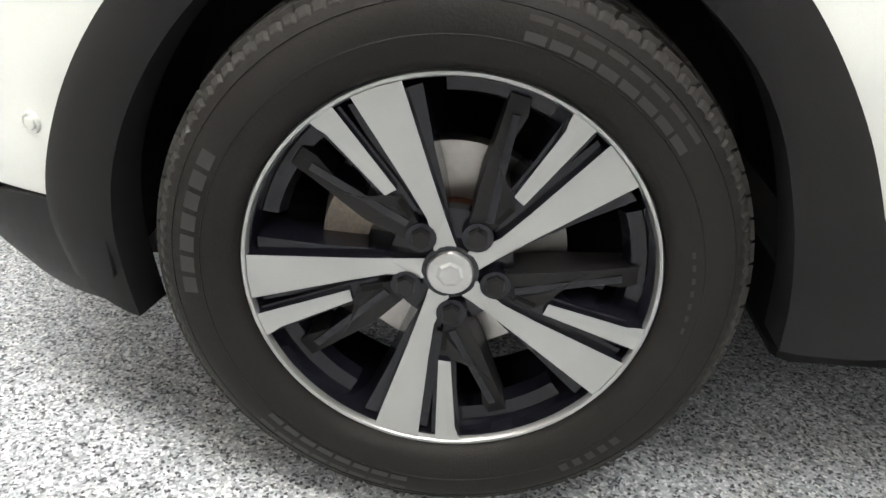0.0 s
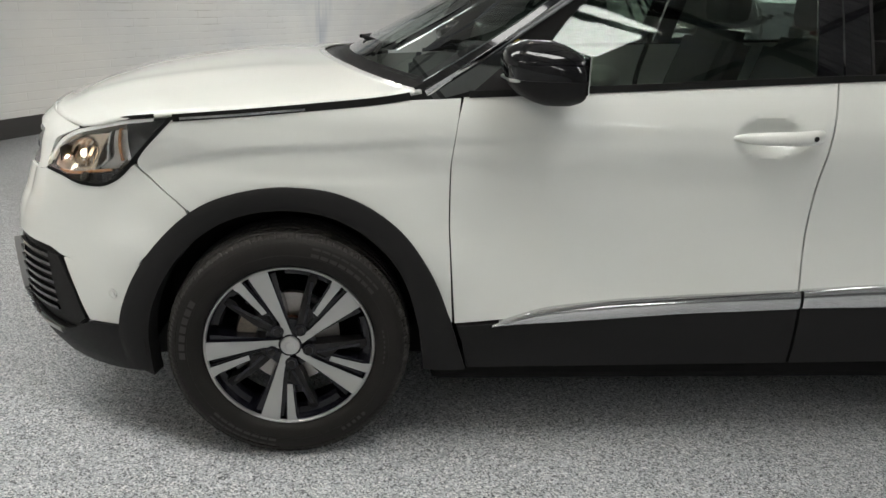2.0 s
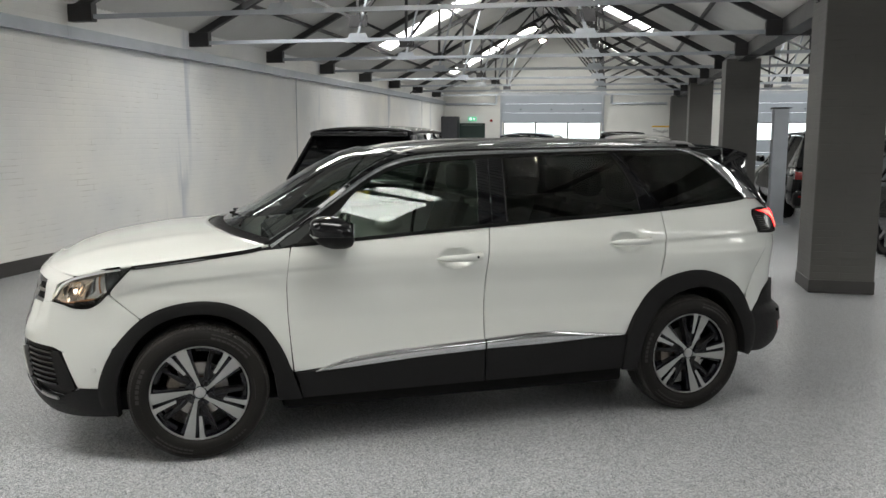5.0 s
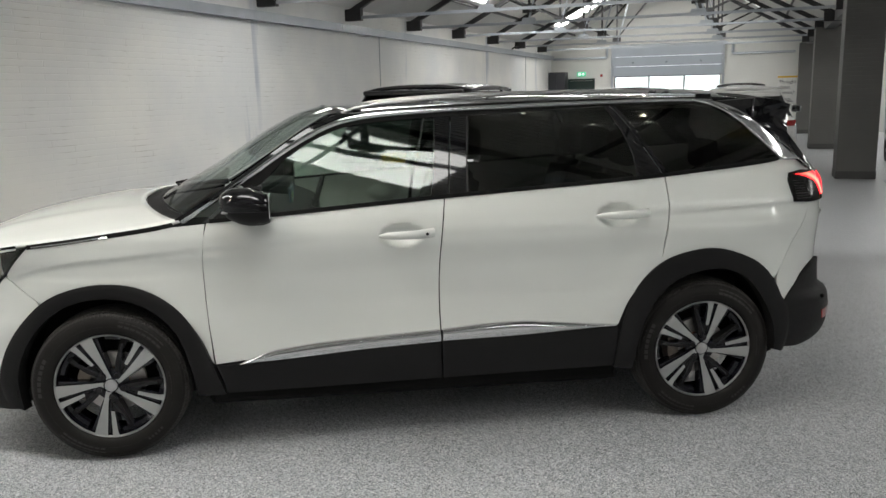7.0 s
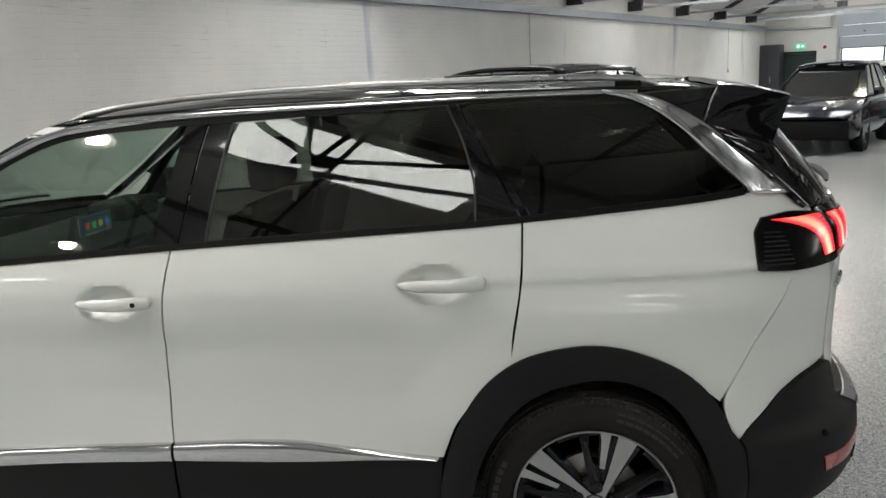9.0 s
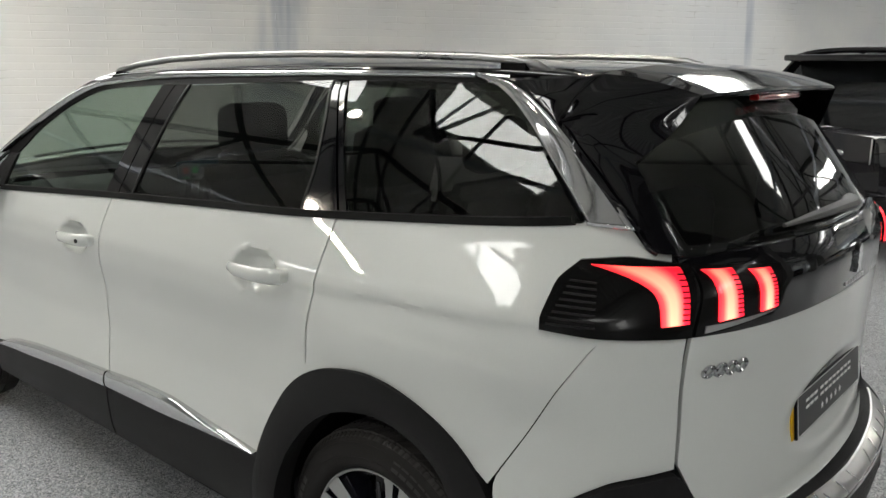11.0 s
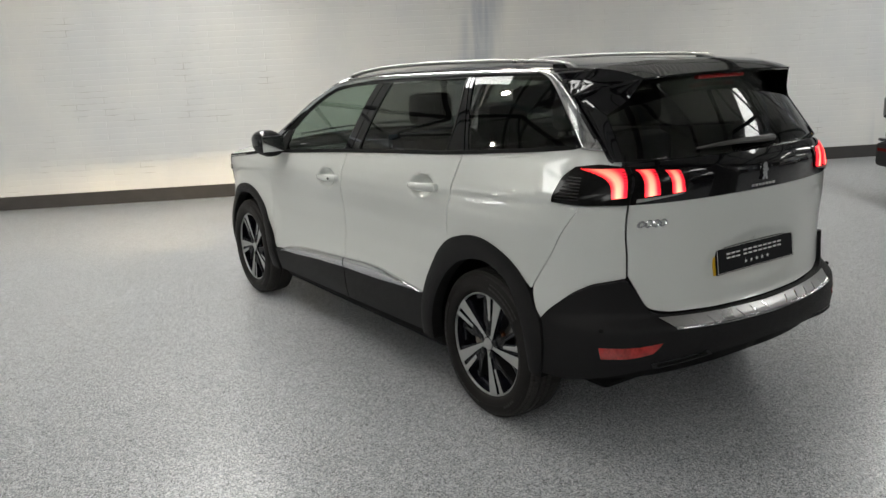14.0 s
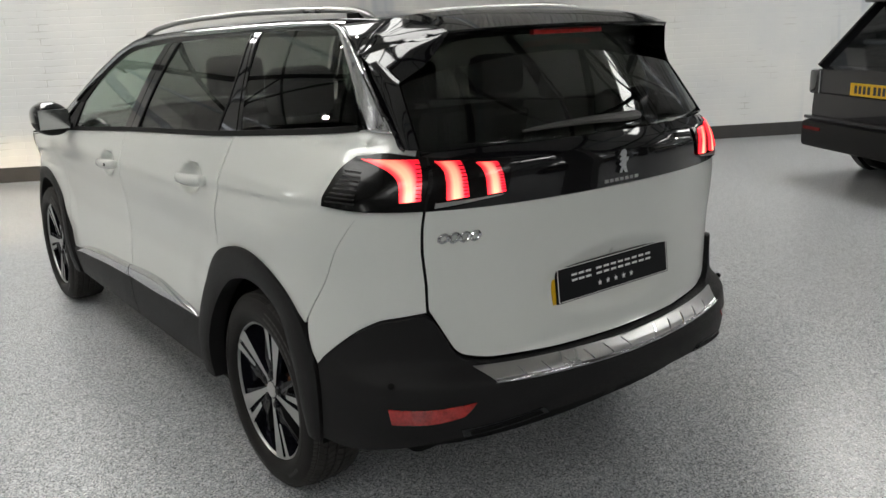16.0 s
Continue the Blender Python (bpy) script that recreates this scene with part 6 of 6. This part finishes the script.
part("top_plate", boxed(-.16, .16, -.16, .16, 2.15, 2.17), M_STEEL, li)

# ---- hanging lamps under the ridge ----
M_LAMP = glow("lit_lamp_face", (1.0, 0.90, 0.74), 330, 0.8)


def pendant(y):
    p = tagged(new("pendant_lamp"), "lit round lamp hung under the roof ridge", "lamp", "pendant lamps")
    p.matrix_basis = ROOM @ pose(.2, y, 4.5)
    bm = bmesh.new()
    revolve(bm, [(.0, .16), (.05, .16), (.12, .08), (.17, .0), (.165, -.0), (.11, .06), (.0, .1)], 24)
    bmesh.ops.rotate(bm, verts=bm.verts, matrix=Matrix.Rotation(radians(90), 3, "X"))
    part("shade", bm, M_STEEL, p, smooth=True)
    bm = bmesh.new()
    bmesh.ops.create_uvsphere(bm, u_segments=14, v_segments=8, radius=.085, matrix=pose(0, 0, .02))
    part("bulb", bm, M_LAMP, p, smooth=True)
    bm = bmesh.new()
    tube(bm, [(0, 0, .15), (0, 0, 1.0)], .008, 6)
    part("cord", bm, M_STEEL, p)


# the lamp at -5.2 is never in view: added to brighten the south side
for y in (18.4, 21.4, 2.2, -2.1, -5.2):
    pendant(y)

# ---- other parked cars ----
M_DARKPAINT = mat("dark_grey_metallic_paint", (0.010, 0.009, 0.012), 0.22, 0.0, vary=0.1, coat=0.8, spec=0.2)
M_BLACKPAINT = mat("black_car_paint", (0.008, 0.008, 0.010), 0.2, vary=0.1, coat=1.0)
M_BLUEPAINT = mat("midnight_blue_car_paint", (0.010, 0.014, 0.03), 0.2, 0.2, vary=0.1, coat=1.0)
M_WHITEPAINT = mat("white_car_paint", (0.70, 0.70, 0.68), 0.3, vary=0.04, coat=1.0)
M_SILVERPAINT = mat("silver_car_paint", (0.42, 0.43, 0.44), 0.3, 0.5, vary=0.05, coat=1.0)
M_BLACKGLASS = mat("dark_car_glass", (0.006, 0.007, 0.008), 0.05, vary=0.05, coat=1.0)
M_GREYBUMP = mat("grey_bumper_paint", (0.16, 0.155, 0.15), 0.35, 0.2, vary=0.1, coat=0.5)
M_DIMRED = mat("unlit_red_lamp", (0.22, 0.012, 0.012), 0.15, vary=0.2, coat=1.0)


def parked_car(X, Y, heading, length, width, height, paint, label, sloped=0.0, lamp="bar", plate=True, waist=.62):
    """A parked car; its tail is at the origin, its nose towards +y before turning."""
    c = tagged(new("parked_car"), label, "car", "parked cars")
    c.matrix_basis = ROOM @ pose(X, Y, 0, 0, 0, heading)
    W, H, Ln = width / 2, height, length
    belt = H * waist
    ys = np.linspace(0, Ln, 33)

    def loft(rows_, close=True):
        b_ = bmesh.new()
        R = [[b_.verts.new(p) for p in r] for r in rows_]
        for a_, d_ in zip(R, R[1:]):
            for j in range(len(a_) - 1):
                b_.faces.new((a_[j], a_[j + 1], d_[j + 1], d_[j]))
        if close:
            b_.faces.new(R[0])
            b_.faces.new(R[-1][::-1])
        return b_

    rows_ = []
    for y in ys:
        e = min(y, Ln - y)
        w = W * (1 - .16 * max(0, 1 - e / .5) ** 2.2)
        zt = float(np.interp(y, [0, .12, .5, Ln * .68, Ln * .78, Ln - .25, Ln], [belt - .04, belt, belt, belt - .02, belt - .07, belt - .2, belt - .35]))
        zb = .22 + .12 * max(0, 1 - e / .35)
        half = [(0, zb), (w * .86, zb), (w * .97, zb + .10), (w, zb + .30), (w * .985, zt - .22), (w * .955, zt - .06), (w * .88, zt), (0, zt + .02)]
        rows_.append([(-x, y, z) for x, z in half[::-1]][:-1] + [(x, y, z) for x, z in half])
    part("body", loft(rows_), paint, c, smooth=True, angle=45)
    # cabin in dark glass, roof skin and pillars in paint
    def cab(y, u):
        w = W * (.93 - .25 * u) * (1 - .05 * max(0, 1 - y / .6))
        return w
    y0, y1 = .10 + sloped, Ln * .70
    tops = []
    for y in np.linspace(0, 1, 17):
        yb, yt = y0 + (y1 - y0) * y, y0 + .42 + sloped * .8 + (y1 - 1.05 - y0 - .42 - sloped * .8) * y
        rowl = []
        for u in np.linspace(0, 1, 6):
            yy = yb + (yt - yb) * u
            w = cab(yy, u)
            z = belt - .03 + (H - .07 - belt + .03) * u - .03 * u * ((2 * y - 1) ** 2)
            rowl.append((w, yy, z))
        tops.append([(-a, b, d) for a, b, d in rowl] + [(a, b, d) for a, b, d in rowl[::-1]])
    part("glasshouse", loft(tops), M_BLACKGLASS, c, smooth=True, angle=50)
    rf = []
    for r in tops:
        a, b, d = r[6]
        rf.append([(a * v * 1.02, b, d + .012 + .055 * (1 - abs(v) ** 3)) for v in np.linspace(-1, 1, 13)])
    roofb = loft(rf, False)
    ro = part("roof", roofb, paint, c, smooth=True, angle=50)
    mo = ro.modifiers.new("thick", "SOLIDIFY")
    mo.thickness, mo.offset = .05, 1
    for k, wd in ((0, .09), (7, .05), (12, .05), (16, .07)):
        for s in (-1, 1):
            a, b = tops[k][0], tops[k][5]
            b_ = bmesh.new()
            bar(b_, (s * abs(a[0]) * 1.005, a[1], a[2]), (s * abs(b[0]) * 1.005, b[1], b[2]), .03, wd, up=(0, 1, 0))
            part("pillar", b_, paint if k in (0, 16) else M_BLACKGLASS, c)
    b_ = bmesh.new()
    zr = tops[0][5][2]
    box(b_, -W * .66, W * .66, tops[0][5][1] - .20, tops[0][5][1] + .1, zr - .005, zr + .055, .02)
    part("spoiler", b_, paint, c, smooth=True)
    part("bumper", boxed(-W * .93, W * .93, -.06, .16, .30, .56, .05), M_GREYBUMP if lamp == "strip" else M_CLAD, c, "dark lower rear bumper", smooth=True)
    part("bumper_lip", boxed(-W * .90, W * .90, -.045, .02, .57, .60, .01), M_CHROME if lamp in ("bar", "strip") else paint, c)
    part("tailgate_line", boxed(-W * .80, W * .80, -.006, .05, belt - .26, belt - .25), M_DARK, c)
    part("front_bumper", boxed(-W * .88, W * .88, Ln - .12, Ln + .04, .28, .62, .06), M_CLAD, c, smooth=True)
    low = .11 if lamp == "strip" else 0
    if plate:
        pl_ = part("number_plate", boxed(-.26, .26, -.022, -.006, belt - .245 - low, belt - .135 - low, .003), M_YELLOW, c, "yellow number plate with dark bars")
        for i in range(7):
            xx = -.2 + .058 * i + (.02 if i > 3 else 0)
            part("plate_bar", boxed(xx, xx + .036, -.0235, -.022, belt - .225 - low, belt - .155 - low), M_INK, pl_)
    if lamp == "strip":
        part("lamp_strip", boxed(-W * .70, W * .70, -.016, .05, belt - .155, belt - .115, .008), M_DIMRED, c, "dark red lamp strip across the tail", smooth=True)
        part("tailgate_recess", boxed(-W * .62, W * .62, -.012, .02, belt - .38, belt - .372), M_DARK, c)
        part("diffuser", boxed(-W * .72, W * .72, -.075, .1, .26, .36, .02), M_SILVERPAINT, c, "silver diffuser panel", smooth=True)
        part("window_header", boxed(-W * .66, W * .66, .30, .42, H - .16, H - .10, .02), paint, c, smooth=True)
    for s in (-1, 1):
        if lamp == "strip":
            b_ = bmesh.new()
            prism(b_, [(s * W * .62, belt - .15), (s * W * .62, belt - .115), (s * W * .80, belt - .07), (s * W * .945, belt - .06), (s * W * .93, belt - .17), (s * W * .80, belt - .175)], -.02, .10)
            part("tail_lamp", b_, M_DIMRED, c, "dark red tail lamp end")
        elif lamp == "bar":
            part("tail_lamp", boxed(min(s * W * .62, s * W * .93), max(s * W * .62, s * W * .93), -.012, .12, belt - .26, belt - .10, .02), M_DIMRED, c, "unlit red tail lamp", smooth=True)
        else:
            b_ = bmesh.new()
            box(b_, min(s * W * .70, s * W * .93), max(s * W * .70, s * W * .93), .0, .16, belt - .27, belt - .04, .03)
            part("tail_lamp", b_, M_BLACKGLASS, c, "smoked vertical tail lamp", smooth=True)
            part("lamp_bar", boxed(s * W * .74 - .008, s * W * .74 + .008, -.012, .02, belt - .26, belt - .05, .004), M_CHROME, c, "bright vertical lamp bar")
        part("headlamp", boxed(min(s * W * .55, s * W * .9), max(s * W * .55, s * W * .9), Ln - .17, Ln - .02, belt - .36, belt - .24, .03), M_CLEAR, c, smooth=True)
        part("rear_reflector", boxed(min(s * W * .6, s * W * .86), max(s * W * .6, s * W * .86), -.068, -.05, .47, .50), M_DIMRED, c)
        b_ = bmesh.new()
        box(b_, min(s * W * .98, s * (W + .17)), max(s * W * .98, s * (W + .17)), Ln * .63, Ln * .63 + .12, belt - .01, belt + .14, .04)
        part("door_mirror", b_, M_BLACKPAINT, c, smooth=True)
        for yy in (.92, Ln - .95):
            wl = new("wheel")
            wl.parent = c
            wl.matrix_basis = pose(s * (W - .125), yy, .36, 0, 0, 90 if s > 0 else -90)
            b_ = bmesh.new()
            revolve(b_, [(.25, .11), (.33, .11), (.36, .08), (.362, 0), (.36, -.08), (.33, -.115), (.25, -.11)], 40, closed=True)
            part("tyre", b_, M_TYRE, wl, smooth=True)
            b_ = bmesh.new()
            revolve(b_, [(.0, -.06), (.23, -.06), (.24, -.10), (.255, -.105), (.255, -.05)], 40)
            part("rim", b_, M_ALUDARK, wl, smooth=True)
            for q in range(5):
                b_ = bmesh.new()
                a_ = 2 * math.pi * q / 5
                bar(b_, (.03 * math.cos(a_), -.085, .03 * math.sin(a_)), (.235 * math.cos(a_), -.095, .235 * math.sin(a_)), .055, .03, up=(0, 1, 0))
                part("spoke", b_, M_SATIN, wl)
            b_ = bmesh.new()
            revolve(b_, [(.37, -.02), (.405, -.02), (.405, -.122), (.37, -.122)], 40, closed=True)
            part("arch", b_, M_CLAD, wl, smooth=True)
        part("roof_rail", boxed(s * W * .64 - .015, s * W * .64 + .015, tops[0][5][1] + .3, tops[16][5][1] - .2, zr + .05, zr + .085, .01), M_BLACKPAINT, c)
    b_ = bmesh.new()
    tube(b_, [(0, tops[0][5][1] + .5, zr + .06), (0, tops[0][5][1] + .40, zr + .115)], [.03, .008], 8)
    part("aerial", b_, M_BLACKPAINT, c)
    b_ = bmesh.new()
    bmesh.ops.create_uvsphere(b_, u_segments=14, v_segments=8, radius=1, matrix=Matrix.Translation((W * .42, -.004, belt - .19)) @ Matrix.Diagonal((.05, .008, .024, 1)))
    part("emblem", b_, M_CHROME, c, smooth=True)
    return c


parked_car(-.87, 5.62, 0, 4.95, 1.98, 1.73, M_DARKPAINT, "dark grey luxury off-roader parked beside the wall", lamp="upright")
parked_car(2.92, 12.75, 0, 4.90, 1.92, 1.62, M_WHITEPAINT, "white electric crossover with a dark red lamp strip", sloped=.18, lamp="strip", waist=.68)
parked_car(.15, 19.4, 180, 4.6, 1.90, 1.66, M_BLUEPAINT, "glossy midnight blue crossover facing the hall", sloped=.1)
parked_car(.15, 20.2, 0, 4.6, 1.95, 1.64, M_WHITEPAINT, "white off-roader with black glass parked in a row", lamp="upright")
parked_car(2.7, 22.2, 0, 4.6, 1.95, 1.74, M_BLACKPAINT, "black off-roader near the roller door")
parked_car(-2.5, 12.2, 0, 4.4, 1.82, 1.55, M_SILVERPAINT, "silver hatchback parked along the wall", lamp="upright")
parked_car(6.78, 12.5, 0, 4.8, 1.95, 1.72, M_BLACKPAINT, "black off-roader with red tail lamps behind the columns")
parked_car(7.12, 7.0, 0, 4.7, 1.95, 1.70, M_BLACKPAINT, "black crossover parked in the second bay", lamp="upright")
parked_car(9.6, 13.2, 0, 4.6, 1.9, 1.68, M_BLACKPAINT, "black off-roader with red tail lamps behind the columns")
